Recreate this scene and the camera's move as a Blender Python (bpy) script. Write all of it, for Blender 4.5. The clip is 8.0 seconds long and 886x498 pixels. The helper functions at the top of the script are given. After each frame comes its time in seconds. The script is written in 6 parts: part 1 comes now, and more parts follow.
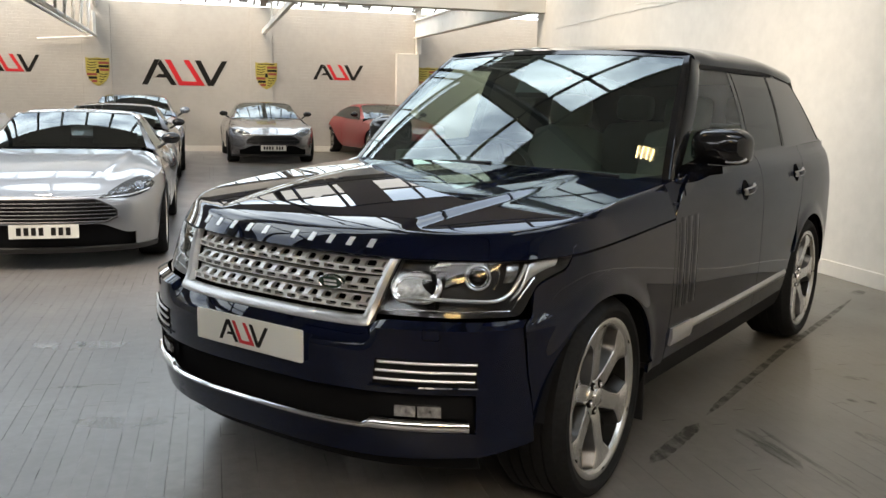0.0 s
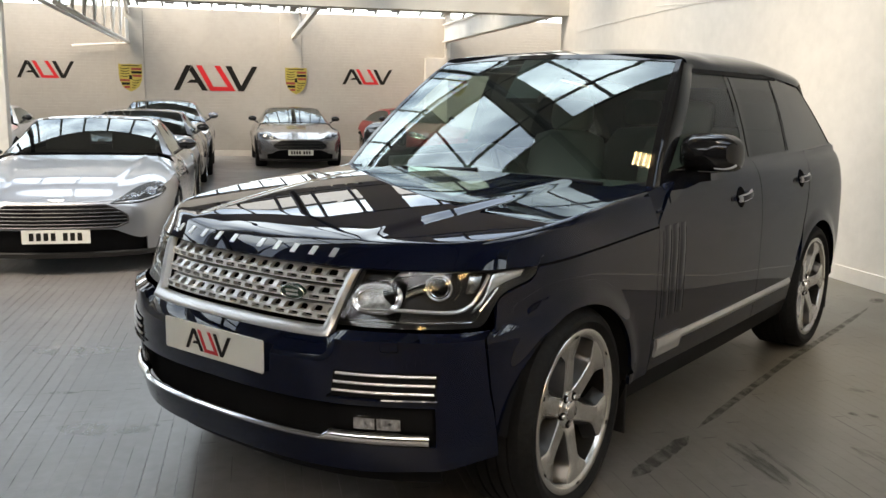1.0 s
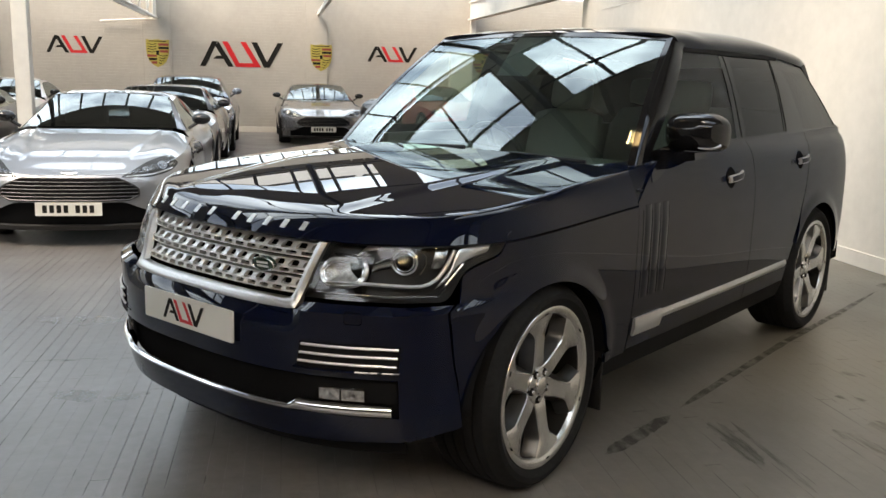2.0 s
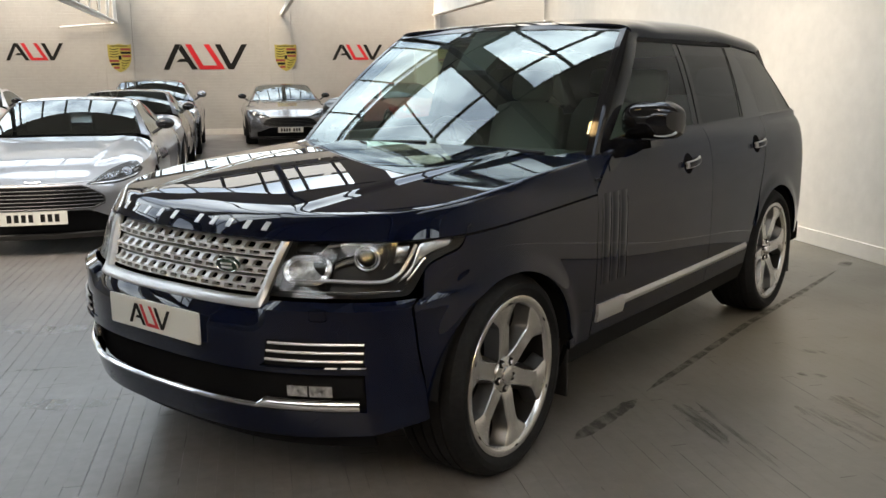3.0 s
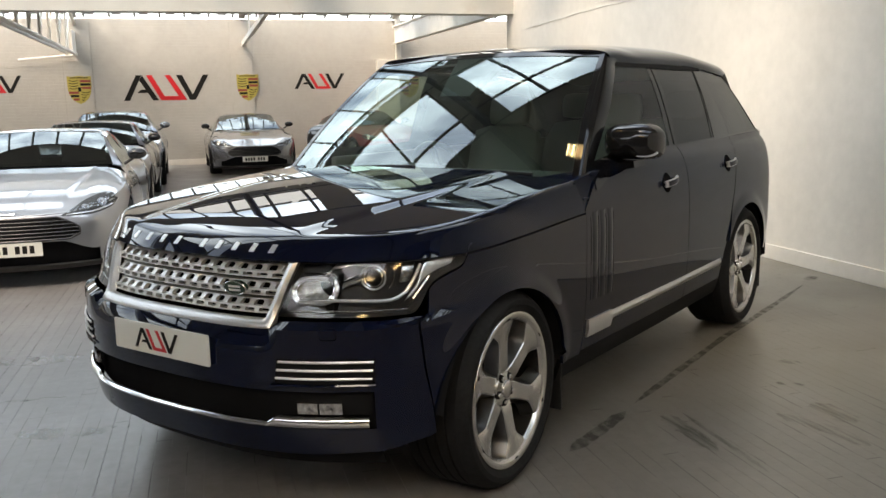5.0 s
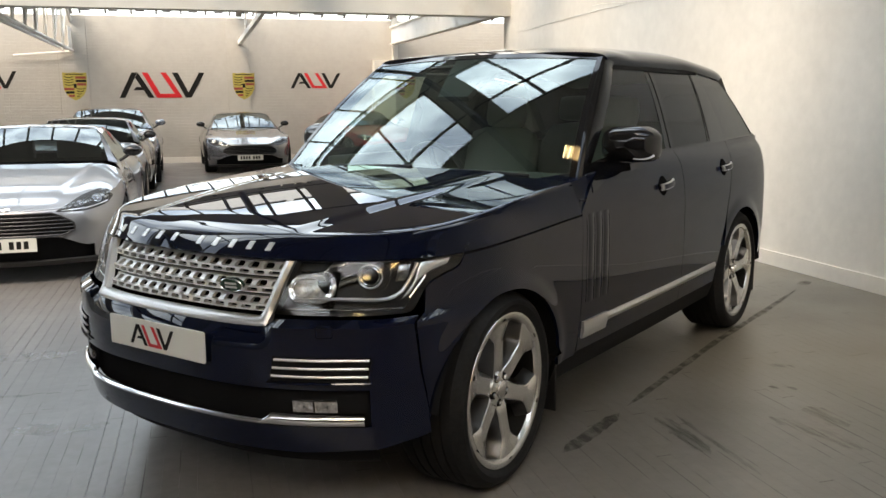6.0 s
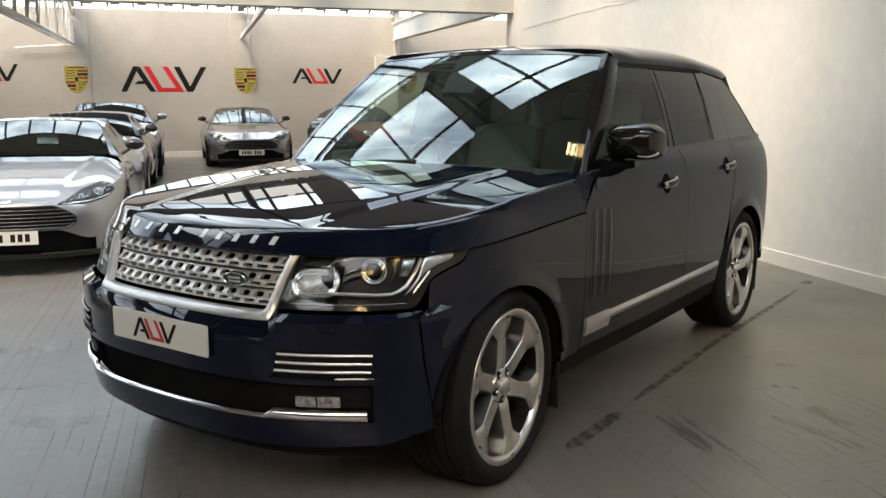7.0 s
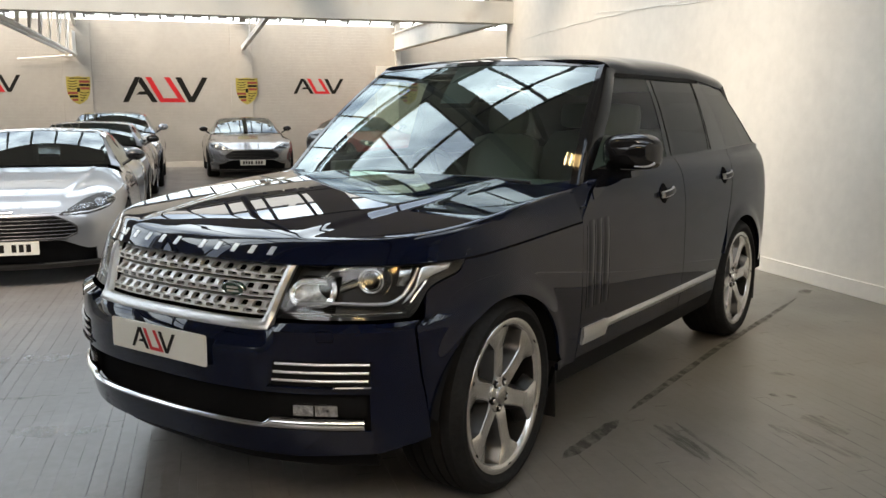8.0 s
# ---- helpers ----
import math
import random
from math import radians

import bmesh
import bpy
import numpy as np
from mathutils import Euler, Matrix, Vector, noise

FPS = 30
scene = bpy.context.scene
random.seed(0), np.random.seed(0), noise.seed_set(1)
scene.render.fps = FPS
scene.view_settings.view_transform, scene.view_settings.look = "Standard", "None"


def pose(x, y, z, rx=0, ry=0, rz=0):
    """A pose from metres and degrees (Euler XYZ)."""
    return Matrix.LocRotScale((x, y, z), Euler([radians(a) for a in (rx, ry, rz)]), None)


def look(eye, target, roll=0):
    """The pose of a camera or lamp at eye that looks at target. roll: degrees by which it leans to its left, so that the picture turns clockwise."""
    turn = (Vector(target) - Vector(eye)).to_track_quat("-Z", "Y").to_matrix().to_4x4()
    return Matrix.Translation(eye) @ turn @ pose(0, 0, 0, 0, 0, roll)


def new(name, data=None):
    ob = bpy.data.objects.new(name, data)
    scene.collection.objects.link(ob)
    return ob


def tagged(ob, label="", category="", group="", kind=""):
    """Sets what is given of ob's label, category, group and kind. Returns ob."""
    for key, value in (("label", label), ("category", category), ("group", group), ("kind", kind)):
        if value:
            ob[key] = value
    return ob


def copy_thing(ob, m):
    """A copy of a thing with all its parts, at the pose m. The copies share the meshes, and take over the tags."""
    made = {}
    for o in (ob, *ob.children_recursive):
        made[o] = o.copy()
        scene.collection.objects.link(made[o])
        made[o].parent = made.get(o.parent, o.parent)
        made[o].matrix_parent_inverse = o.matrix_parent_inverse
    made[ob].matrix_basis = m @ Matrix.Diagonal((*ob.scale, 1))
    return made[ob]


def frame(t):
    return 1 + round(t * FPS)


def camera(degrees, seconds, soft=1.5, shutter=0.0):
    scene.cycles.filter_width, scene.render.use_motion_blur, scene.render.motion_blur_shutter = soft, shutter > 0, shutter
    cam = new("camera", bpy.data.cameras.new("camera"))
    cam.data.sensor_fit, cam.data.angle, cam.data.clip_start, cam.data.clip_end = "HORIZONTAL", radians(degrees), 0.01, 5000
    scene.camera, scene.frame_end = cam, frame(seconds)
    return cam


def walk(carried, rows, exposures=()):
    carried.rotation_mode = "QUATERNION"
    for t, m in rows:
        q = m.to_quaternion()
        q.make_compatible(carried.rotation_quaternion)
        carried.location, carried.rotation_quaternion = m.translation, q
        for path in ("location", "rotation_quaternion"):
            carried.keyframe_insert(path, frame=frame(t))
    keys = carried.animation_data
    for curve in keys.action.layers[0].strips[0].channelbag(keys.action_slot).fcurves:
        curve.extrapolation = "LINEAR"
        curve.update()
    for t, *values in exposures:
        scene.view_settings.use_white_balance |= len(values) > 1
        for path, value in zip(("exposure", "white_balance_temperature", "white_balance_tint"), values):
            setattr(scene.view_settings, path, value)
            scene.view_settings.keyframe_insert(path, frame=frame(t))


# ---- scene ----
cam = camera(53.2, 8.0)
# the big car stands at the origin, turned in the hall; the path is written in the car's own axes
CAR = pose(0, 0, 0, 0, 0, -51.5)
PATH = [
    (0, (2.237, -2.874, 1.46), (1.1, -1.264, 1.121), 1.2),
    (0.5, (2.333, -2.762, 1.477), (1.162, -1.175, 1.147), 1.6),
    (1, (2.402, -2.685, 1.476), (1.195, -1.125, 1.143), 0.9),
    (1.5, (2.506, -2.614, 1.473), (1.24, -1.111, 1.101), 1.9),
    (3, (2.644, -2.592, 1.477), (1.437, -1.046, 1.087), -0.4),
    (3.5, (2.65, -2.597, 1.482), (1.441, -1.047, 1.11), -1.0),
    (4, (2.609, -2.668, 1.483), (1.405, -1.105, 1.153), -0.7),
    (4.5, (2.598, -2.74, 1.477), (1.446, -1.14, 1.144), -1.6),
    (6, (2.585, -2.774, 1.466), (1.456, -1.156, 1.137), -0.4),
    (6.5, (2.578, -2.78, 1.466), (1.444, -1.167, 1.133), -0.1),
    (7, (2.569, -2.777, 1.461), (1.441, -1.16, 1.125), 0.1),
    (7.5, (2.583, -2.778, 1.462), (1.451, -1.162, 1.138), 0.1),
    (8, (2.596, -2.786, 1.466), (1.463, -1.168, 1.151), 0.0),
]
walk(cam, [(t, CAR @ look(eye, target, roll)) for t, eye, target, roll in PATH], exposures=[(0.0, 2.11, 8300, 12), (8.0, 2.11, 8300, 12)])

# ---- world, sun ----
world = bpy.data.worlds.new("world")
scene.world = world
world.use_nodes = True
wn, wl = world.node_tree.nodes, world.node_tree.links
wn.clear()
w_out = wn.new("ShaderNodeOutputWorld")
w_bg = wn.new("ShaderNodeBackground")
w_sky = wn.new("ShaderNodeTexSky")
w_sky.sky_type, w_sky.sun_disc = "NISHITA", False
w_sky.sun_elevation, w_sky.sun_rotation = radians(53), radians(225)
w_sky.air_density, w_sky.dust_density = 1.0, 2.0
w_map = wn.new("ShaderNodeTexCoord")
w_noise = wn.new("ShaderNodeTexNoise")
w_noise.inputs["Scale"].default_value, w_noise.inputs["Detail"].default_value = 3.2, 6.0
w_ramp = wn.new("ShaderNodeValToRGB")
w_ramp.color_ramp.elements[0].position, w_ramp.color_ramp.elements[1].position = 0.44, 0.72
w_ramp.color_ramp.elements[0].color = (0.10, 0.10, 0.10, 1)
w_mix = wn.new("ShaderNodeMixRGB")
w_mix.inputs["Color2"].default_value = (10.0, 12.7, 15.8, 1)
wl.new(w_map.outputs["Generated"], w_noise.inputs["Vector"])
wl.new(w_noise.outputs["Fac"], w_ramp.inputs["Fac"])
wl.new(w_ramp.outputs["Color"], w_mix.inputs["Fac"])
wl.new(w_sky.outputs["Color"], w_mix.inputs["Color1"])
wl.new(w_mix.outputs["Color"], w_bg.inputs["Color"])
wl.new(w_bg.outputs["Background"], w_out.inputs["Surface"])
w_bg.inputs["Strength"].default_value = 0.15

sun_data = bpy.data.lights.new("sun", "SUN")
sun_data.energy, sun_data.angle, sun_data.color = 1.3, radians(40), (1.0, 0.96, 0.9)
sun = new("sun", sun_data)
sun.matrix_basis = look((-6, -6, 12), (0, 0, 0))

# ---- helpers for building ----
def smooth_keys(keys):
    """A smooth curve through (place, value) pairs."""
    xs = np.array([k[0] for k in keys], float)
    ys = np.array([k[1] for k in keys], float)
    h, d = np.diff(xs), np.diff(ys) / np.diff(xs)
    m = np.zeros(len(xs))
    m[0], m[-1] = d[0], d[-1]
    for i in range(1, len(xs) - 1):
        if d[i - 1] * d[i] > 0:
            w1, w2 = 2 * h[i] + h[i - 1], h[i] + 2 * h[i - 1]
            m[i] = (w1 + w2) / (w1 / d[i - 1] + w2 / d[i])

    def f(x):
        x = min(max(x, xs[0]), xs[-1])
        i = min(int(np.searchsorted(xs, x, side="right")) - 1, len(xs) - 2)
        t = (x - xs[i]) / h[i]
        return float((2 * t**3 - 3 * t**2 + 1) * ys[i] + (t**3 - 2 * t**2 + t) * h[i] * m[i] + (3 * t**2 - 2 * t**3) * ys[i + 1] + (t**3 - t**2) * h[i] * m[i + 1])
    return f


def clamp(v, a=0.0, b=1.0):
    return max(a, min(b, v))


def step(a, b, v):
    t = clamp((v - a) / (b - a))
    return t * t * (3 - 2 * t)


def mix(a, b, t):
    return a + (b - a) * t


def lin(a, b, n):
    return [a + (b - a) * i / (n - 1) for i in range(n)]


def rim(bm, depth, centre, skip=None):
    """Turns an open panel outwards and gives its edges a rim of that depth."""
    bm.normal_update()
    lean = sum((f.normal.dot(f.calc_center_median() - centre) * f.calc_area() for f in bm.faces), 0.0)
    if lean < 0:
        bmesh.ops.reverse_faces(bm, faces=bm.faces)
        bm.normal_update()
    edges = [e for e in bm.edges if e.is_boundary and not (skip and skip((e.verts[0].co + e.verts[1].co) / 2))]
    normals = {v: v.normal.copy() for e in edges for v in e.verts}
    made = bmesh.ops.extrude_edge_only(bm, edges=edges)["geom"]
    fresh = [v for v in made if isinstance(v, bmesh.types.BMVert)]
    old = {}
    for e in bm.edges:
        a_, b_ = e.verts
        for p_, q_ in ((a_, b_), (b_, a_)):
            if p_ in normals and q_ not in normals and (p_.co - q_.co).length < 1e-7:
                old[q_] = p_
    for v in fresh:
        if v in old:
            v.co -= normals[old[v]] * depth
    for e in edges:
        e.smooth = False


def part(name, bm, material, parent=None, label="", smooth=True, solid=0.0, bevel=0.0, sharp=40, centre=Vector((0, 1.5, 0.75)), skip=None):
    """Links a bmesh as one mesh object under a thing or a part; solid gives an open panel a rim of that depth."""
    if solid:
        rim(bm, solid, centre, skip)
    elif bevel == 0 and len(bm.faces) < 4000:
        bmesh.ops.recalc_face_normals(bm, faces=bm.faces)
    me = bpy.data.meshes.new(name)
    bm.to_mesh(me)
    bm.free()
    if smooth:
        me.polygons.foreach_set("use_smooth", [True] * len(me.polygons))
        me.set_sharp_from_angle(angle=radians(sharp))
    ob = new(name, me)
    for m in (material if isinstance(material, (list, tuple)) else [material]):
        me.materials.append(m)
    ob.parent = parent
    if bevel:
        mod = ob.modifiers.new("round", "BEVEL")
        mod.width, mod.segments, mod.limit_method, mod.angle_limit = bevel, 2, "ANGLE", radians(35)
    if label:
        ob["label"] = label
    return ob


def thing(name, label, category, m=Matrix(), group="", kind=""):
    ob = new(name)
    ob.empty_display_size = 0.1
    ob.matrix_basis = m
    return tagged(ob, label, category, group, kind)


def add_grid(bm, fn, us, vs, flip=False, mat_index=0):
    rows = [[bm.verts.new(fn(u, v)) for v in vs] for u in us]
    for i in range(len(us) - 1):
        for j in range(len(vs) - 1):
            q = [rows[i][j], rows[i + 1][j], rows[i + 1][j + 1], rows[i][j + 1]]
            f = bm.faces.new(q[::-1] if flip else q)
            f.material_index = mat_index
    return rows


def grid(fn, us, vs, flip=False):
    bm = bmesh.new()
    add_grid(bm, fn, us, vs, flip)
    return bm


def mirrored(fn):
    def f(u, v):
        x, y, z = fn(u, v)
        return (-x, y, z)
    return f


def add_box(bm, x0, x1, y0, y1, z0, z1, m=None, mat_index=0):
    vs = [bm.verts.new((x, y, z)) for x in (x0, x1) for y in (y0, y1) for z in (z0, z1)]
    for a, b, c, d in ((0, 1, 3, 2), (4, 6, 7, 5), (0, 4, 5, 1), (2, 3, 7, 6), (0, 2, 6, 4), (1, 5, 7, 3)):
        bm.faces.new((vs[a], vs[b], vs[c], vs[d])).material_index = mat_index
    if m is not None:
        bmesh.ops.transform(bm, matrix=m, verts=vs)
    return vs


def box(*a, **k):
    bm = bmesh.new()
    add_box(bm, *a, **k)
    return bm


def add_tube(bm, points, r, n=8, closed=False, cap=True, flat=1.0, mat_index=0):
    """A round bar along points; flat squeezes it in its second direction."""
    pts = [Vector(p) for p in points]
    rings = []
    for i, p in enumerate(pts):
        a = pts[i - 1] if (i or closed) else p
        b = pts[(i + 1) % len(pts)] if (i < len(pts) - 1 or closed) else p
        d = (b - a).normalized()
        side = d.cross(Vector((0, 0, 1)))
        if side.length < 1e-3:
            side = d.cross(Vector((0, 1, 0)))
        side.normalize()
        up = side.cross(d).normalized()
        rad = r(i / max(1, len(pts) - 1)) if callable(r) else r
        rings.append([bm.verts.new(p + side * math.cos(2 * math.pi * k / n) * rad + up * math.sin(2 * math.pi * k / n) * rad * flat) for k in range(n)])
    m = len(rings)
    for i in range(m if closed else m - 1):
        for k in range(n):
            bm.faces.new((rings[i][k], rings[i][(k + 1) % n], rings[(i + 1) % m][(k + 1) % n], rings[(i + 1) % m][k])).material_index = mat_index
    if cap and not closed:
        bm.faces.new(rings[0][::-1])
        bm.faces.new(rings[-1])


def tube(points, r, n=8, **k):
    bm = bmesh.new()
    add_tube(bm, points, r, n, **k)
    return bm


def add_turned(bm, profile, axis_m=Matrix(), n=48, mat_index=0):
    """A turned shape: (radius, place along x) pairs round the x axis."""
    rings = [[bm.verts.new(axis_m @ Vector((x, r * math.cos(2 * math.pi * k / n), r * math.sin(2 * math.pi * k / n)))) for k in range(n)] for r, x in profile]
    for a, b in zip(rings, rings[1:]):
        for k in range(n):
            bm.faces.new((a[k], a[(k + 1) % n], b[(k + 1) % n], b[k])).material_index = mat_index


def add_prism(bm, outline, depth, m=Matrix(), mat_index=0):
    """An outline of (x, z) pairs, from y = 0 to y = depth, laid by m."""
    a = [bm.verts.new(m @ Vector((x, 0, z))) for x, z in outline]
    b = [bm.verts.new(m @ Vector((x, depth, z))) for x, z in outline]
    bm.faces.new(a).material_index = mat_index
    bm.faces.new(b[::-1]).material_index = mat_index
    for i in range(len(a)):
        j = (i + 1) % len(a)
        bm.faces.new((a[j], a[i], b[i], b[j])).material_index = mat_index


def rounded(x0, x1, z0, z1, r, n=5):
    """The outline of a rounded oblong."""
    pts = []
    for cx, cz, a0 in ((x1 - r, z1 - r, 0), (x0 + r, z1 - r, 90), (x0 + r, z0 + r, 180), (x1 - r, z0 + r, 270)):
        for k in range(n + 1):
            a = radians(a0 + 90 * k / n)
            pts.append((cx + r * math.cos(a), cz + r * math.sin(a)))
    return pts


# ---- materials ----
def mat(name, color, rough=0.5, metal=0.0, coat=0.0, coat_rough=0.03, vary=0.0, scale=4.0, fine=0.0, fine_scale=60.0, bump=0.0, bump_scale=80.0,
        rough_vary=0.0, spec=0.5, emit=None, per_object=0.0, stretch=(1, 1, 1), dirt=None, dirt_scale=1.2, dirt_from=0.55, dirt_to=0.75, world_space=False):
    m = bpy.data.materials.new(name)
    m.use_nodes = True
    nt = m.node_tree
    n, l = nt.nodes, nt.links
    b = n["Principled BSDF"]
    b.inputs["Base Color"].default_value = (*color, 1)
    b.inputs["Roughness"].default_value, b.inputs["Metallic"].default_value = rough, metal
    b.inputs["Coat Weight"].default_value, b.inputs["Coat Roughness"].default_value = coat, coat_rough
    b.inputs["Specular IOR Level"].default_value = spec
    if emit:
        b.inputs["Emission Color"].default_value, b.inputs["Emission Strength"].default_value = (*emit[0], 1), emit[1]
    co = n.new("ShaderNodeTexCoord")
    mp = n.new("ShaderNodeMapping")
    mp.inputs["Scale"].default_value = stretch
    if world_space:
        geo = n.new("ShaderNodeNewGeometry")
        l.new(geo.outputs["Position"], mp.inputs["Vector"])
    else:
        l.new(co.outputs["Object"], mp.inputs["Vector"])

    def tex(sc, detail=4.0):
        t = n.new("ShaderNodeTexNoise")
        t.inputs["Scale"].default_value, t.inputs["Detail"].default_value = sc, detail
        l.new(mp.outputs["Vector"], t.inputs["Vector"])
        return t.outputs["Fac"]

    def scaled(fac, amount, mid=1.0):
        mr = n.new("ShaderNodeMapRange")
        mr.inputs["From Min"].default_value, mr.inputs["From Max"].default_value = 0.3, 0.7
        mr.inputs["To Min"].default_value, mr.inputs["To Max"].default_value = mid - amount, mid + amount
        l.new(fac, mr.inputs["Value"])
        return mr.outputs["Result"]

    def times(col, fac):
        x = n.new("ShaderNodeVectorMath")
        x.operation = "SCALE"
        l.new(col, x.inputs[0])
        l.new(fac, x.inputs["Scale"])
        return x.outputs["Vector"]

    rgb = n.new("ShaderNodeRGB")
    rgb.outputs[0].default_value = (*color, 1)
    col = rgb.outputs[0]
    if vary:
        col = times(col, scaled(tex(scale), vary))
    if fine:
        col = times(col, scaled(tex(fine_scale, 6.0), fine))
    if per_object:
        oi = n.new("ShaderNodeObjectInfo")
        mr = n.new("ShaderNodeMapRange")
        mr.inputs["To Min"].default_value, mr.inputs["To Max"].default_value = 1 - per_object, 1 + per_object
        l.new(oi.outputs["Random"], mr.inputs["Value"])
        col = times(col, mr.outputs["Result"])
    if dirt:
        mr = n.new("ShaderNodeMapRange")
        mr.inputs["From Min"].default_value, mr.inputs["From Max"].default_value = dirt_from, dirt_to
        l.new(tex(dirt_scale, 8.0), mr.inputs["Value"])
        mx = n.new("ShaderNodeMixRGB")
        mx.inputs["Color2"].default_value = (*dirt, 1)
        l.new(mr.outputs["Result"], mx.inputs["Fac"])
        l.new(col, mx.inputs["Color1"])
        col = mx.outputs["Color"]
    if vary or fine or per_object or dirt:
        l.new(col, b.inputs["Base Color"])
    if rough_vary:
        l.new(scaled(tex(scale * 2.3, 5.0), rough_vary, rough), b.inputs["Roughness"])
    if bump:
        bp = n.new("ShaderNodeBump")
        bp.inputs["Strength"].default_value, bp.inputs["Distance"].default_value = 1.0, bump
        l.new(tex(bump_scale, 5.0), bp.inputs["Height"])
        l.new(bp.outputs["Normal"], b.inputs["Normal"])
    return m


def glass(name, tint, ior=1.5, rough=0.0, gloss=(0.9, 0.9, 0.9)):
    """A thin pane: tinted see-through glass with a clear gloss on it."""
    m = bpy.data.materials.new(name)
    m.use_nodes = True
    n, l = m.node_tree.nodes, m.node_tree.links
    n.clear()
    out = n.new("ShaderNodeOutputMaterial")
    tr = n.new("ShaderNodeBsdfTransparent")
    tr.inputs["Color"].default_value = (*tint, 1)
    gl = n.new("ShaderNodeBsdfGlossy")
    gl.inputs["Roughness"].default_value = rough
    gl.inputs["Color"].default_value = (*gloss, 1)
    lw, pw, ma = n.new("ShaderNodeLayerWeight"), n.new("ShaderNodeMath"), n.new("ShaderNodeMath")
    lw.inputs["Blend"].default_value = 0.5
    pw.operation, ma.operation = "POWER", "MULTIPLY_ADD"
    f0 = ((ior - 1) / (ior + 1)) ** 2
    pw.inputs[1].default_value = 5.0
    ma.inputs[1].default_value, ma.inputs[2].default_value = 1 - f0, f0
    l.new(lw.outputs["Facing"], pw.inputs[0])
    l.new(pw.outputs[0], ma.inputs[0])
    mx = n.new("ShaderNodeMixShader")
    l.new(ma.outputs[0], mx.inputs["Fac"])
    l.new(tr.outputs["BSDF"], mx.inputs[1])
    l.new(gl.outputs["BSDF"], mx.inputs[2])
    l.new(mx.outputs["Shader"], out.inputs["Surface"])
    return m


NAVY = mat("navy_paint", (0.0017, 0.0038, 0.0132), 0.4, 0.0, coat=1.0, coat_rough=0.012, spec=0.0, vary=0.05, scale=3)
NAVY.node_tree.nodes["Principled BSDF"].inputs["Coat IOR"].default_value = 1.38
PIANO = mat("gloss_black", (0.009, 0.009, 0.010), 0.06, vary=0.1)
BLACK = mat("black_plastic", (0.008, 0.008, 0.0085), 0.5, vary=0.15, bump=0.0004, bump_scale=300)
VOID = mat("dark_cavity", (0.010, 0.010, 0.0104), 0.9, vary=0.2, spec=0.0)
FRAME = mat("matt_black_frame", (0.006, 0.006, 0.0065), 0.6, spec=0.12, vary=0.1)
RUBBER = mat("tyre_rubber", (0.010, 0.010, 0.0103), 0.75, spec=0.15, vary=0.2, scale=9, fine=0.2, bump=0.0005, bump_scale=160)
ALLOY = mat("machined_alloy", (0.68, 0.675, 0.66), 0.27, 1.0, vary=0.04, fine=0.05, fine_scale=90)
# for the spokes' sides, darker than their face
ALLOY_DARK = mat("darker_alloy", (0.13, 0.13, 0.13), 0.35, 0.9, vary=0.05)
SILVER = mat("satin_silver", (0.58, 0.575, 0.565), 0.38, 0.8, vary=0.03)
GRILLE_SILVER = mat("bright_grille_silver", (0.74, 0.735, 0.72), 0.36, 0.6, vary=0.03)
CHROME = mat("chrome", (0.8, 0.8, 0.8), 0.12, 1.0, vary=0.04)
BRIGHT = mat("bright_letters", (0.66, 0.66, 0.65), 0.3, 0.4, vary=0.03)
WHITE_PLATE = mat("white_plate", (0.66, 0.65, 0.59), 0.35, coat=0.3, vary=0.02)
INK = mat("black_vinyl", (0.010, 0.009, 0.008), 0.75, vary=0.2, spec=0.15)
RED_INK = mat("red_vinyl", (0.55, 0.012, 0.018), 0.45, vary=0.06)
LAMP_GLASS = glass("lamp_lens", (0.9, 0.92, 0.93), 1.45)
WINDSCREEN = glass("windscreen_glass", (0.60, 0.72, 0.64), 2.3, gloss=(0.86, 0.97, 0.97))
TINTED = glass("privacy_glass", (0.045, 0.05, 0.05), 1.5)
SIDE_GLASS = glass("side_glass", (0.70, 0.79, 0.74), 1.5)
LEATHER_D = mat("dark_leather", (0.10, 0.108, 0.098), 0.5, vary=0.15, bump=0.0006, bump_scale=220)
LEATHER_L = mat("pale_leather", (0.20, 0.21, 0.19), 0.5, vary=0.08, bump=0.0006, bump_scale=220)
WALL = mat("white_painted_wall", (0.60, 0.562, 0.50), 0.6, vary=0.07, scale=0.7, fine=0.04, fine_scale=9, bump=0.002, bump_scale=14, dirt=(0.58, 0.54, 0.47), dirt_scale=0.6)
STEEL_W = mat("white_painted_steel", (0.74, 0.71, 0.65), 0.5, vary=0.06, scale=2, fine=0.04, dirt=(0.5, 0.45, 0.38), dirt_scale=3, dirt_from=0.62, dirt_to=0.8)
# white steel paint again, with dimmer light put into the beam's colour
BEAM_W = mat("dimmed_white_beam_paint", (0.38, 0.368, 0.338), 0.5, vary=0.06, scale=2, fine=0.04, dirt=(0.34, 0.315, 0.27), dirt_scale=3, dirt_from=0.6, dirt_to=0.8)
# the roof's shade is put into the boards' colour, so reflections stay dark
ROOF_W = mat("shade_toned_roof_boards", (0.30, 0.29, 0.27), 0.65, vary=0.06, scale=1.2, fine=0.04)
FLOOR = mat("grey_floor_paint", (0.160, 0.149, 0.141), 0.32, per_object=0.04, world_space=True, vary=0.16, scale=0.9, fine=0.14, fine_scale=17, rough_vary=0.04, bump=0.0006, bump_scale=40, dirt=(0.124, 0.114, 0.106), dirt_scale=1.6, dirt_from=0.38, dirt_to=0.8)


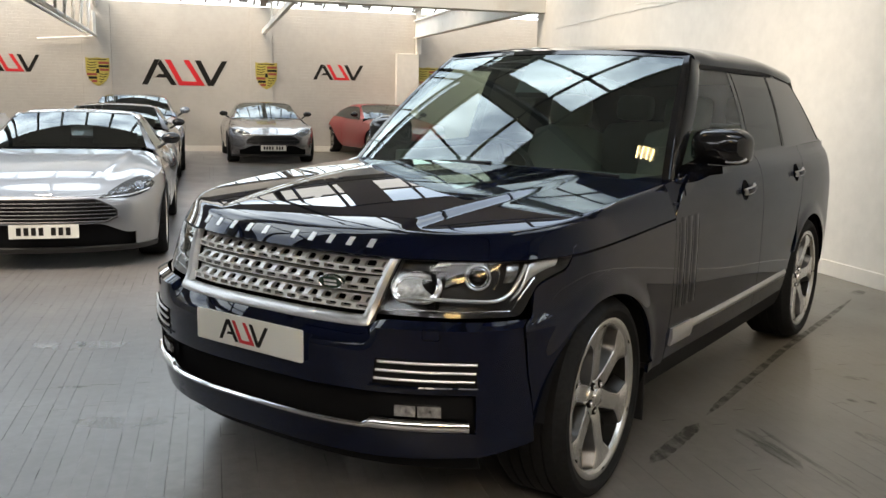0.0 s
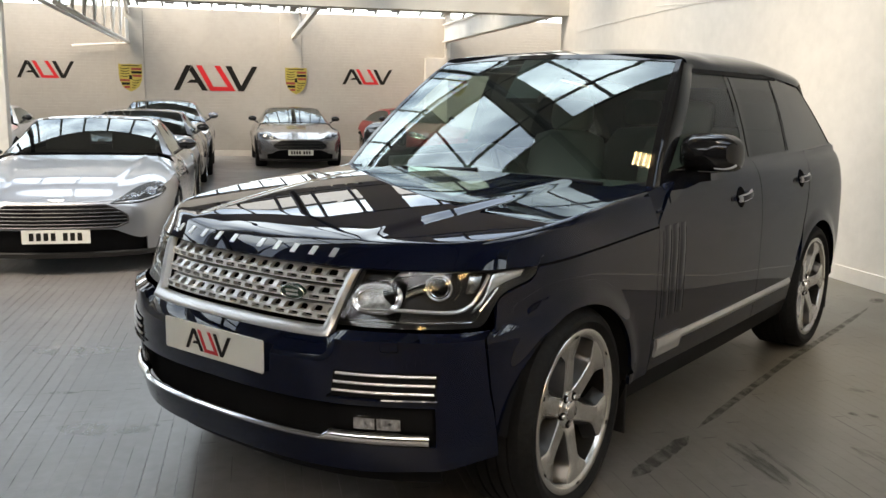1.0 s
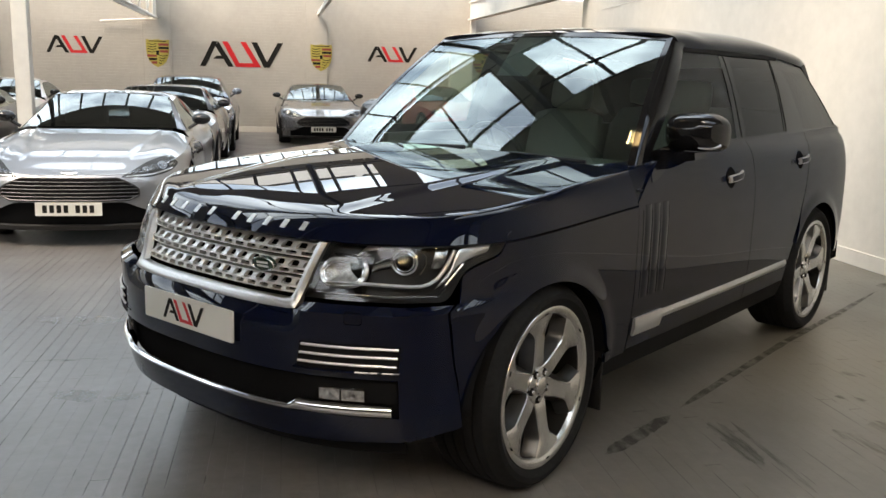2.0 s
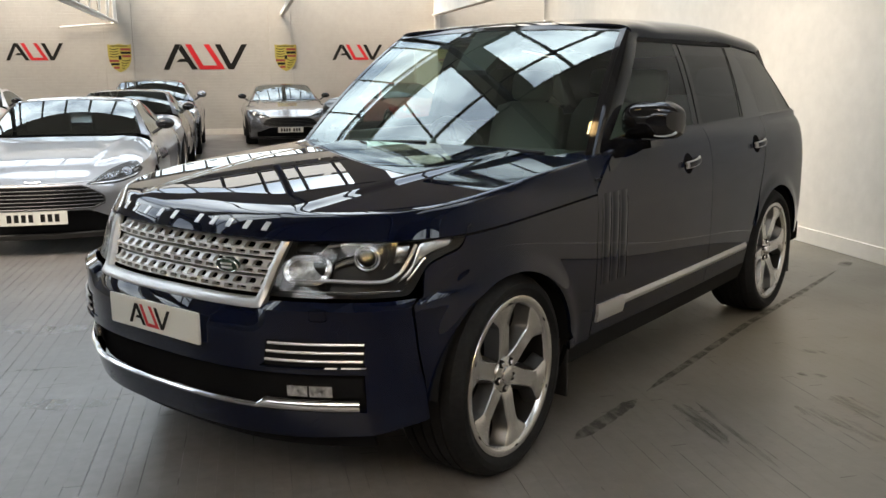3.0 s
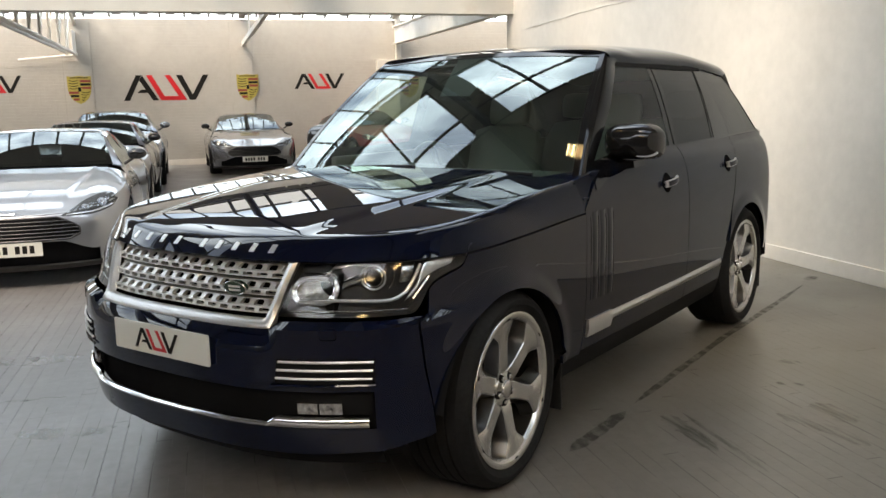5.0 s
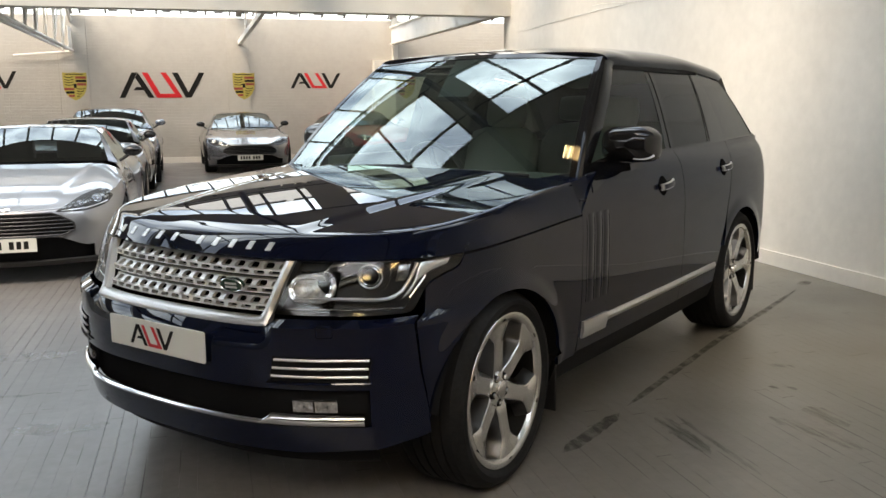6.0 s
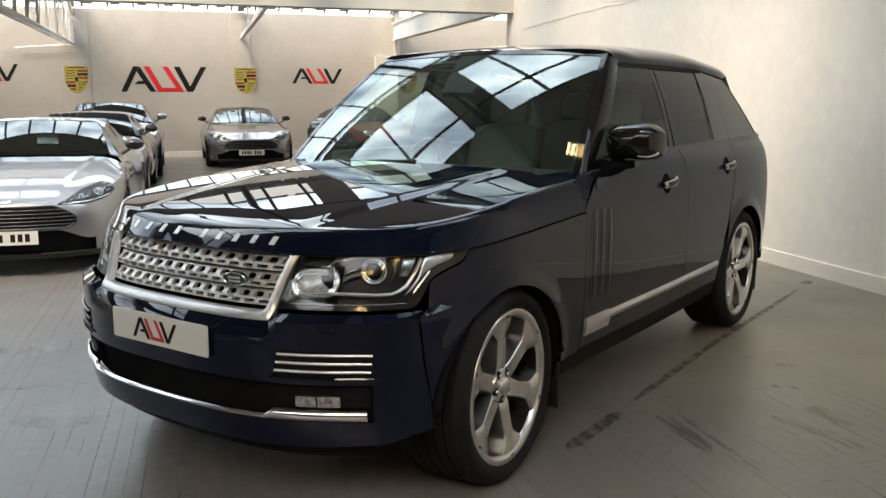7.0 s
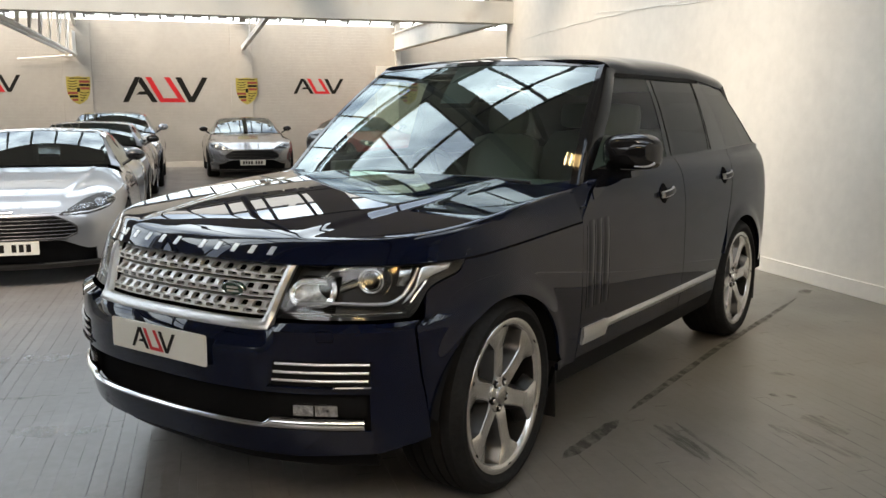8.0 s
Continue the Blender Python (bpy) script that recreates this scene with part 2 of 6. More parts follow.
def brown_tone(m, x0, x1, color):
    """Mixes in brown more and more from x0 to x1, with an uneven edge."""
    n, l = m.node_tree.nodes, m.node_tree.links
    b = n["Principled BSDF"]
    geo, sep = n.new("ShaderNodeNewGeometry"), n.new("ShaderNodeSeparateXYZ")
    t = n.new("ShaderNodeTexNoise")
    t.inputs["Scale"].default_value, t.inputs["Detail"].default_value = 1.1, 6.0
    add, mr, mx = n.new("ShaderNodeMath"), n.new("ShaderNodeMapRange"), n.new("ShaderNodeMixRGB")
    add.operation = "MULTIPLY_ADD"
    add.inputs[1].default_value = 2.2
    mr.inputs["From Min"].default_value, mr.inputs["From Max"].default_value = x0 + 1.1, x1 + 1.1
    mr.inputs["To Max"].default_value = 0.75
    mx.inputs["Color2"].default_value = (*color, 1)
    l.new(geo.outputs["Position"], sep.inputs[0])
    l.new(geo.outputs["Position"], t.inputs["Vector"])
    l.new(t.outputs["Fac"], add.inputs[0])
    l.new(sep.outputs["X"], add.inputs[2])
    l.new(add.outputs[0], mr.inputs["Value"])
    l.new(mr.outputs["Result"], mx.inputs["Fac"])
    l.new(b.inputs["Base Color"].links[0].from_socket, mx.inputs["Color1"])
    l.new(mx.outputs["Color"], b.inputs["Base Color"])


brown_tone(FLOOR, 0.0, 2.6, (0.122, 0.108, 0.079))
BAR = mat("dark_glazing_bar", (0.05, 0.05, 0.052), 0.5, vary=0.15)
JOINT = mat("dark_floor_joint", (0.045, 0.042, 0.038), 0.8, vary=0.2)
# white brick paint; the back wall's dimmer light is put into its colour
WALL_BRICK = mat("dimmed_white_brick", (0.39, 0.359, 0.314), 0.6, vary=0.05, scale=0.7, fine=0.03, fine_scale=9, dirt=(0.45, 0.416, 0.363), dirt_scale=0.6)


def brick_relief(m, depth):
    n, l = m.node_tree.nodes, m.node_tree.links
    geo = n.new("ShaderNodeNewGeometry")
    sep = n.new("ShaderNodeSeparateXYZ")
    com = n.new("ShaderNodeCombineXYZ")
    bt = n.new("ShaderNodeTexBrick")
    bt.inputs["Scale"].default_value = 1.0
    bt.inputs["Brick Width"].default_value, bt.inputs["Row Height"].default_value, bt.inputs["Mortar Size"].default_value = 0.225, 0.075, 0.006
    bt.inputs["Mortar Smooth"].default_value = 0.6
    bp = n.new("ShaderNodeBump")
    bp.inputs["Distance"].default_value, bp.inputs["Strength"].default_value = depth, 1.0
    l.new(geo.outputs["Position"], sep.inputs[0])
    l.new(sep.outputs["X"], com.inputs["X"])
    l.new(sep.outputs["Z"], com.inputs["Y"])
    l.new(com.outputs[0], bt.inputs["Vector"])
    l.new(bt.outputs["Fac"], bp.inputs["Height"])
    bp.invert = True
    l.new(bp.outputs["Normal"], n["Principled BSDF"].inputs["Normal"])


brick_relief(WALL_BRICK, 0.0025)
# for the unseen front wall: the hall's unlit end is put into this colour
WALL_DIM = mat("unlit_wall_tone", (0.13, 0.12, 0.115), 0.8, vary=0.2, scale=2, fine=0.1, fine_scale=12)

# ---- the hall ----
XR, YB, ZW = 4.49, 19.4, 3.55          # right wall, back wall, top of the back wall
XL, YF, XA = -15.0, -10.0, 9.5         # far left, behind the camera, alcove's end
VALLEY = (-10.0, -0.2, 9.6, 19.4)      # the roof's valleys; a ridge half way between
ZV, ZR = 3.2, 5.3


def slab(name, x0, x1, y0, y1, z0, z1, material, label, category="wall", bevel=0.0):
    ob = part(name, box(x0, x1, y0, y1, z0, z1), material, smooth=False, bevel=bevel)
    return tagged(ob, label, category, kind="structure")


floor = slab("floor", XL - 0.3, XA + 0.3, YF - 0.3, YB + 0.3, -0.2, -0.005, JOINT, "grey painted board floor, worn and stained", "floor")
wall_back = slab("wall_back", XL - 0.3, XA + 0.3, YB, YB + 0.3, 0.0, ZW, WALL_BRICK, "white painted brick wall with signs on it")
wall_right = slab("wall_right", XR, XR + 0.3, YF, 9.75, 0.0, 4.4, WALL, "white painted plaster wall with a low skirting")
wall_alcove = slab("wall_alcove", XA, XA + 0.3, 9.75, YB, 0.0, 4.0, WALL, "white painted wall at the end of the bay")
wall_return = slab("wall_return", XR + 0.3, XA, 9.45, 9.75, 0.0, 4.0, WALL, "white painted return wall of the bay")
wall_left = slab("wall_left", XL - 0.3, XL, YF, YB, 0.0, 5.6, WALL, "white painted wall of the hall")
wall_front = slab("wall_front", XL - 0.3, XR + 0.3, YF - 0.3, YF, 0.0, 4.0, WALL_DIM, "unseen wall behind the cars, toned dark as if unlit")
slab("baseboard_right", XR - 0.018, XR, YF, 9.75, 0.0, 0.13, WALL, "white painted skirting board", "skirting", bevel=0.004)
slab("baseboard_back", XL, XA, YB - 0.02, YB, 0.0, 0.14, WALL, "white painted skirting board", "skirting", bevel=0.004)

# roof: gables with the ridge along x, glazed in the middle of each slope
roof = tagged(new("ceiling"), "pitched boarded roof, toned dark for its shade, with long skylights", "ceiling", kind="structure")
# glazed bands on each slope (lower to upper edge, as shares of the slope): bay, then the slope up from the near and from the far valley
# the first bay is unseen; its bands are added to light the foreground
GLAZE = ((((0.58, 0.92),), ((0.06, 0.32),)),
         (((0.29, 0.72), (0.93, 0.995)), ((0.04, 0.34), (0.56, 0.995))),
         (((0.80, 0.97),), ((0.0, 0.34), (0.46, 0.56))))
for k in range(3):
    ya, yb = VALLEY[k], VALLEY[k + 1]
    ym = (ya + yb) / 2
    for half, (y0, y1) in enumerate(((ya, ym), (yb, ym))):
        bands = GLAZE[k][half]
        low = ZW + 0.02 if k == 2 and half == 1 else ZV

        def on(s, y0=y0, y1=y1, low=low):
            return (mix(y0, y1, s), mix(low, ZR, s))
        bm = bmesh.new()
        edges = [0.0] + [e for band in bands for e in band] + [1.0]
        strips = [(XL - 0.3, XA + 0.3, a, b) for a, b in zip(edges[::2], edges[1::2]) if b > a]
        for g0, g1 in bands:
            # boarded strips over the trusses
            wide = 0.08 if k == 2 else 0.27
            x = (1.07 if k == 2 else 1.25 if half and k else 0.0) - 15.6
            while x < XA:
                strips.append((max(x - wide, XL - 0.3), min(x + wide, XA + 0.3), g0, g1))
                x += 7.8 if (k, half) == (1, 1) else 3.9
            if (k, half) == (0, 1):
                strips.append((XL - 0.3, 0.9, g0, g1))          # one short skylight behind the cars, unseen, added to light the right-hand floor
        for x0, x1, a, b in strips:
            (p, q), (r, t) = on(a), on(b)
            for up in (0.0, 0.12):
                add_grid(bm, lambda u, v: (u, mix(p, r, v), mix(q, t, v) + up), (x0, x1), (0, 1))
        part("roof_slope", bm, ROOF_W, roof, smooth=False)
        bars = bmesh.new()
        for g0, g1 in bands:
            pitch = 0.575 if half == 1 and g0 < 0.5 else 1.15
            x = 0.85 - 1.15 * 13
            (p, q), (r, t) = on(g0), on(g1)
            while x < XA:
                add_tube(bars, [(x, p, q + 0.03), (x, r, t + 0.03)], 0.028, 4)
                x += pitch
            across = (g1,) if k == 2 and half == 1 else (g0, g0 + 0.11, g1) if k == 1 and half == 0 and g0 < 0.5 else (g0, g1)
            for s_ in across:
                p, q = on(s_)
                add_tube(bars, [(XL, p, q + 0.01), (XA, p, q + 0.01)], 0.03, 4)
        part("glazing_bars", bars, BAR, roof, smooth=False)
# dark ends of the bars over the head of the back wall
for i in range(22):
    part("bar_end", box(-9.35 + 0.615 * i, -9.14 + 0.615 * i, YB - 0.04, YB + 0.06, 3.655, 3.76), BAR, roof, smooth=False)
gable = bmesh.new()
for x in (XL - 0.15, XA + 0.15):
    for k in range(3):
        ya, yb = VALLEY[k], VALLEY[k + 1]
        gable.faces.new([gable.verts.new(v) for v in ((x, ya, ZV), (x, (ya + yb) / 2, ZR + 0.1), (x, yb, ZV))])
part("gable", gable, WALL, roof, smooth=False)

# thin cable and an old fixing line along the right wall
def wall_cable(points, label):
    ob = part("wall_cable", tube(points, 0.004, 6), STEEL_W)
    tagged(ob, label, "cable", "wall cables")


wall_cable([(XR - 0.004, 9.0 - 0.245 * i, 2.495 + 0.07 * math.sin(i / 20 * 2.3) + 0.006 * math.sin(i * 1.9)) for i in range(21)], "thin white painted cable clipped along the wall")
wall_cable([(XR - 0.004, 6.6 - 0.25 * i, 2.63 - 0.012 * i + 0.008 * math.sin(i * 1.3)) for i in range(11)], "short white painted cable along the wall")

# valley beams
for k, y in enumerate(VALLEY[1:3]):
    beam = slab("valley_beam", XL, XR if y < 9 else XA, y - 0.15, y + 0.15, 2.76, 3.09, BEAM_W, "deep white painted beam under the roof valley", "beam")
    for i in range(32):
        x = XL + 0.35 + 0.75 * i
        if x < (XR if y < 9 else XA) - 0.1:
            part("valley_post", box(x - 0.03, x + 0.03, y - 0.03, y + 0.03, 3.09, ZV + 0.02), BAR, beam, smooth=False)

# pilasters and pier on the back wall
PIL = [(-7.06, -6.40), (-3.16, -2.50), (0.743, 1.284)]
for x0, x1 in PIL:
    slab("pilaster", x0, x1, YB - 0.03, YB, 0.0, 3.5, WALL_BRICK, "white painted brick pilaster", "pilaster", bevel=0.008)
slab("pier", 4.44, 5.02, YB - 0.2, YB, 0.0, 2.54, WALL, "white painted brick pier with a ledge", "pier", bevel=0.01)
slab("pier_upper", 4.97, 5.10, YB - 0.14, YB, 2.54, 3.7, WALL, "white painted upright above the pier", "pier", bevel=0.006)


def steel(name, label, m=Matrix()):
    return thing(name, label, "roof truss", m, "roof trusses")


# lattice truss from the valley beam to the back wall
truss = steel("roof_truss", "white painted steel lattice truss below the roof")
x = -2.83
for nm, pts, r in (("lower_chord", [(x, 9.75, 2.70), (x, YB - 0.05, 2.72)], 0.040), ("second_chord", [(x - 0.22, 9.75, 2.74), (x - 0.22, YB - 0.05, 2.76)], 0.030),
                   ("upper_chord", [(x, 9.75, 3.42), (x, 14.5, 4.95)], 0.045), ("upper_chord", [(x, 14.5, 4.95), (x, YB, 3.42)], 0.045)):
    part(nm, tube(pts, r, 6), STEEL_W, truss)
for i, y in enumerate((11.2, 12.4, 13.6, 14.8, 16.2, 17.6)):
    top = 3.42 + (1.53 * (y - 9.75) / 4.75 if y < 14.5 else 1.53 * (YB - y) / 4.9)
    part("upright", tube([(x, y, 2.72), (x, y, top)], 0.026, 6), STEEL_W, truss)
    part("diagonal", tube([(x, y, 2.72), (x, y + 1.1, min(top, 3.9))], 0.018, 6), STEEL_W, truss)
part("gusset", box(x - 0.01, x + 0.01, YB - 0.75, YB - 0.05, 2.70, 3.25), STEEL_W, truss, smooth=False)
part("wall_tie", tube([(-4.10, YB - 0.12, 2.60), (-2.80, YB - 0.16, 2.70)], 0.022, 8), STEEL_W, truss)
tie = steel("roof_truss", "white painted flat steel tie under the roof")
bm = bmesh.new()
add_box(bm, 1.03, 1.11, 9.75, YB - 0.05, 0, 0.11, pose(0, 0, 3.15, -1.45, 0, 0) @ pose(0, 0, 0.24))
part("tie_bar", bm, STEEL_W, tie, smooth=False)
for y in (11.5, 14.5, 17.2):
    part("hanger", tube([(1.07, y, 3.1), (1.07, y, 3.42 + (1.53 * (y - 9.75) / 4.75 if y < 14.5 else 1.53 * (YB - y) / 4.9) * 0.95)], 0.022, 6), STEEL_W, tie)
girder = steel("roof_girder", "deep white painted girder beside the bay")
part("girder_web", box(4.93, 5.01, 9.76, YB - 0.14, 2.96, 3.36), STEEL_W, girder, smooth=False)
part("girder_flange", box(4.88, 5.06, 9.76, YB - 0.14, 2.93, 2.965), STEEL_W, girder, smooth=False)
part("girder_flange", box(4.88, 5.06, 9.76, YB - 0.14, 3.355, 3.39), STEEL_W, girder, smooth=False)
# more trusses over the other bays, the same steel coloured dark as if unlit
for y0, y1 in ((-0.2, 9.6), (-10.0, -0.2)):
    for x in (-7.8, -3.9, 0.0, 3.9):
        t = steel("roof_truss", "painted steel rafters over the cars")
        ym = (y0 + y1) / 2
        for nm, pts in (("rafter", [(x, y0 + 0.15, 3.2), (x, ym, 5.12)]), ("rafter", [(x, ym, 5.12), (x, y1 - 0.15, 3.2)])):
            part(nm, tube(pts, 0.06, 6), BAR, t)
pole = slab("column", -3.66, -3.46, 9.5, 9.7, 0.0, 2.76, WALL, "white painted square steel column", "column", bevel=0.012)

# warm four-tube fittings under the beam above the big car and over the open floor
TUBE = mat("warm_tube", (1.0, 0.75, 0.4), 0.4, emit=((1.0, 0.76, 0.42), 6.0))


def tube_light(m, drop, w=0.30):
    fitting = thing("ceiling_light", "white ceiling fitting with four warm tubes", "lamp", m, "ceiling lights")
    part("tray", box(-w, w, -w, w, 0.035, 0.07), STEEL_W, fitting, smooth=False, bevel=0.006)
    for x in (-0.7 * w, 0.7 * w):
        part("hanger", tube([(x, 0, 0.07), (x, 0, drop)], 0.006, 6), STEEL_W, fitting)
    for k in range(4):
        y = (-0.75 + 0.5 * k) * w
        part("tube", tube([(-0.93 * w, y, 0.0), (0.93 * w, y, 0.0)], 0.07 * w, 8), TUBE, fitting)


tube_light(pose(0.70, 0.07, 2.62, 0, 0, 35), 0.85, 0.075)
for k in range(3):
    tube_light(pose(-1.45 + 1.05 * k, -5.1, 3.0, 0, 0, 2), 2.35)

# ---- the big dark blue car, in its own axes: x to its left side, y towards its tail ----
Y0 = smooth_keys([(0.24, -0.79), (0.32, -0.822), (0.41, -0.84), (0.50, -0.845), (0.60, -0.853), (0.66, -0.852), (0.70, -0.836), (0.73, -0.815), (0.775, -0.783), (0.86, -0.752), (0.94, -0.716), (1.0, -0.66)])
WS = smooth_keys([(-0.3, 0.938), (0.1, 0.942), (0.7, 0.945), (1.6, 0.952), (2.6, 0.946), (3.2, 0.94), (3.7, 0.915), (4.1, 0.87)])
PROF = smooth_keys([(0.24, -0.085), (0.30, -0.055), (0.38, -0.028), (0.5, -0.01), (0.68, 0.0), (0.88, 0.0), (0.99, -0.006), (1.08, -0.02), (1.15, -0.042), (1.2, -0.078)])
YC, YS, YR = 0.75, 0.12, 3.45


def nose(x, z):
    """How far forward the nose reaches at x: below the lamps the bumper stands upright up to a ledge."""
    w = step(0.46, 0.53, abs(x)) * (1 - step(0.745, 0.766, z))
    return Y0(mix(z, min(z, 0.66), w)) + 0.464 * abs(x) ** 2.92


def plan(s, z):
    """The body's outline at height z: s from -2 (nose) over -1 and 0 (corner) along the side in metres, to the tail."""
    if s <= -1:
        x = (s + 2) * YC
        return (x, nose(x, z))
    xs, ys = YC, nose(YC, z)
    if s < 0:
        t = s + 1
        xe, ye = WS(YS) + PROF(z), YS
        full = 1 - step(0.745, 0.766, z)          # the bumper stands out below the lamps
        p1, p2 = (xs + 0.13 + 0.03 * full, ys + 0.115 - 0.03 * full), (xe, ye - 0.36 - 0.04 * full)
        a, b, c, d = (1 - t) ** 3, 3 * t * (1 - t) ** 2, 3 * t * t * (1 - t), t ** 3
        return (a * xs + b * p1[0] + c * p2[0] + d * xe, a * ys + b * p1[1] + c * p2[1] + d * ye)
    y = YS + s
    if y <= YR:
        return (WS(y) + PROF(z), y)
    t = clamp((y - YR) / 1.0, 0.0, 0.9999)
    xe = WS(YR) + PROF(z)
    ang = t * math.pi / 2
    tail = 4.06 - 0.16 * max(0, z - 0.75)
    return (xe * (0.35 * (1 - t) + 0.65 * math.cos(ang) ** 0.5) if t < 1 else 0.0, YR + (tail - YR) * math.sin(ang) ** 0.9)


def skin(s, z, out=0.0):
    x, y = plan(s, z)
    if out:
        e = 1e-3
        x1, y1 = plan(s + e, z)
        x0, y0 = plan(s - e, z)
        d = Vector((x1 - x0, y1 - y0)).normalized()
        x, y = x + d.y * out, y - d.x * out
    return (x, y, z)


def s_of_y(y):
    return y - YS


def s_of_x(x):
    return x / YC - 2


SHUT = smooth_keys([(-2.0, 0.942), (-1.0, 0.945), (-0.45, 0.948), (0.0, 0.966), (0.55, 0.992), (0.7, 0.996)])


def s_at(y, z=0.6):
    """The place along the outline where it has reached y."""
    if y > YS:
        return y - YS
    a, b = -2.0, 0.0
    for _ in range(40):
        m = (a + b) / 2
        if plan(m, z)[1] < y:
            a = m
        else:
            b = m
    return (a + b) / 2


hero = thing("car", "dark navy blue luxury SUV with silver grille, parked on grey floor", "car", CAR)
HUB_F, HUB_R, ZH, RT = 0.0, 2.922, 0.379, 0.379
ARCH_F, ARCH_R = 0.432, 0.45
XT = s_of_x(0.81)
S_LAMP = s_at(-0.475, 0.77)
LAMP_LOW = smooth_keys([(-2.0, 0.764), (-0.745, 0.764), (-0.71, 0.776), (-0.69, 0.802), (-0.642, 0.858), (-0.55, 0.884), (-0.453, 0.905), (-0.425, 0.93), (-0.41, 0.965), (-0.1, 1.0), (0.7, 1.2)])


def arch(hub, r, deg, z0=0.372):
    a = radians(deg)
    return (hub - math.cos(a) * r, z0 + math.sin(a) * r * 0.93)


def both(name, fn, us, vs, material, parent=None, label="", solid=0.0, **k):
    """The same panel on both sides of the car."""
    out = []
    for f, fl in ((fn, False), (mirrored(fn), True)):
        out.append(part(name, grid(f, us, vs, fl), material, parent or hero, label, solid=solid, **k))
    return out


def whole(fn, us, vs):
    """A panel that runs across the nose: the half and its mirror image in one mesh."""
    bm = bmesh.new()
    add_grid(bm, fn, us, vs, False)
    add_grid(bm, mirrored(fn), us, vs, True)
    bmesh.ops.remove_doubles(bm, verts=bm.verts, dist=1e-4)
    return bm


S_END = s_at(-0.425, 0.4)


def bump_top(s):
    return mix(0.733, 0.760, step(s_of_x(0.45), s_of_x(0.5), s)) if s < S_LAMP else 0.760


US_F = lin(-2, XT, 34)
part("bumper", whole(lambda s, v: skin(s, mix(0.53, bump_top(s), v)), US_F, lin(0, 1, 12)), NAVY, hero, solid=0.012)
part("bumper_lip", whole(lambda s, v: skin(s, mix(0.302 + 0.012 * step(s_of_x(0.55), s_of_x(0.8), s), 0.40, v)), US_F, lin(0, 1, 8)), NAVY, hero, solid=0.012)
part("undertray", whole(lambda s, v: skin(s, mix(0.245, 0.310, v), -0.05), US_F, (0, 0.5, 1)), FRAME, hero, solid=0.02)
part("lower_grille", whole(lambda s, v: skin(s, mix(0.39, 0.54, v), -0.035), US_F, lin(0, 1, 4)), VOID, hero)


def flare(s, z, hub, r):
    """The lip that stands out round a wheel arch."""
    d = abs(math.hypot(plan(s, z)[1] - hub, (z - 0.372) / 0.93) - r)
    return 0.012 * (1 - step(0.0, 0.09, d))


def corner(u, v):
    s = mix(XT, mix(S_END, s_at(-0.472, 0.755), v), u)
    z = mix(mix(0.315, 0.345, u), 0.760, v)
    return skin(s, z, flare(s, z, HUB_F, ARCH_F))


def on_joint(p):
    """Whether a point lies on the joint between the bumper's corner and the wing."""
    v = (p.z - 0.345) / 0.415
    return 0.05 < v < 0.99 and abs(p.y - plan(mix(S_END, s_at(-0.472, 0.755), v), p.z)[1]) < 0.012


both("bumper_corner", corner, lin(0, 1, 14), lin(0, 1, 24), NAVY, solid=0.012, skip=on_joint)
# silver strip along the bumper, thicker towards the corners
part("bumper_strip", whole(lambda s, v: skin(s, mix(0.402, 0.424 + 0.020 * step(s_of_x(0.46), s_of_x(0.49), s), v), 0.002 + 0.016 * math.sin(math.pi * v) ** 0.6), lin(-2, s_of_x(0.78), 60), (0, 0.08, 0.2, 0.4, 0.6, 0.8, 0.92, 1)), CHROME, hero, "satin chrome strip", solid=0.02)


def fender(u, v):
    if u < 0.8:
        y, z = arch(HUB_F, ARCH_F, mix(4, 176, u / 0.8))
    else:
        y, z = arch(HUB_F, ARCH_F, 176)
        y, z = mix(y, 0.614, (u - 0.8) / 0.2), z - 0.03
    s0 = s_at(y, z)
    s1 = mix(s_at(-0.472, 0.755), s_of_y(0.62), u ** 1.15)
    z1 = min(LAMP_LOW(s1) - 0.004, SHUT(s1) - 0.009)
    s, zz = mix(s0, s1, v), mix(z, z1, v)
    return skin(s, zz, flare(s, zz, HUB_F, ARCH_F))


both("fender", fender, lin(0, 1, 60), lin(0, 1, 24), NAVY, solid=0.014, skip=lambda p: p.z > 0.43 and on_joint(p))
YD1, YD2 = 0.622, 1.845
DOOR_TOP = smooth_keys([(0.62, 1.0), (0.70, 1.07), (0.80, 1.135), (0.88, 1.168), (1.0, 1.188), (1.8, 1.197), (2.6, 1.212), (3.4, 1.225), (4.0, 1.22)])
both("front_door", lambda u, v: skin(s_of_y(mix(YD1, YD2 - 0.005, u)), mix(0.385, DOOR_TOP(mix(YD1, YD2, u)), v)), lin(0, 1, 30), lin(0, 1, 24), NAVY, solid=0.006)


def door_rear(z):
    if z > 0.62:
        return mix(2.535, 2.75, clamp((z - 0.62) / 0.58))
    return HUB_R - math.sqrt(max(0.0, (ARCH_R + 0.015) ** 2 - ((z - 0.372) / 0.93) ** 2))


def rear_door(u, v):
    z = mix(0.385, DOOR_TOP(mix(YD2, 2.75, u)), v)
    return skin(s_of_y(mix(YD2, door_rear(z) - 0.004, u)), z)


both("rear_door", rear_door, lin(0, 1, 24), lin(0, 1, 30), NAVY, solid=0.006)


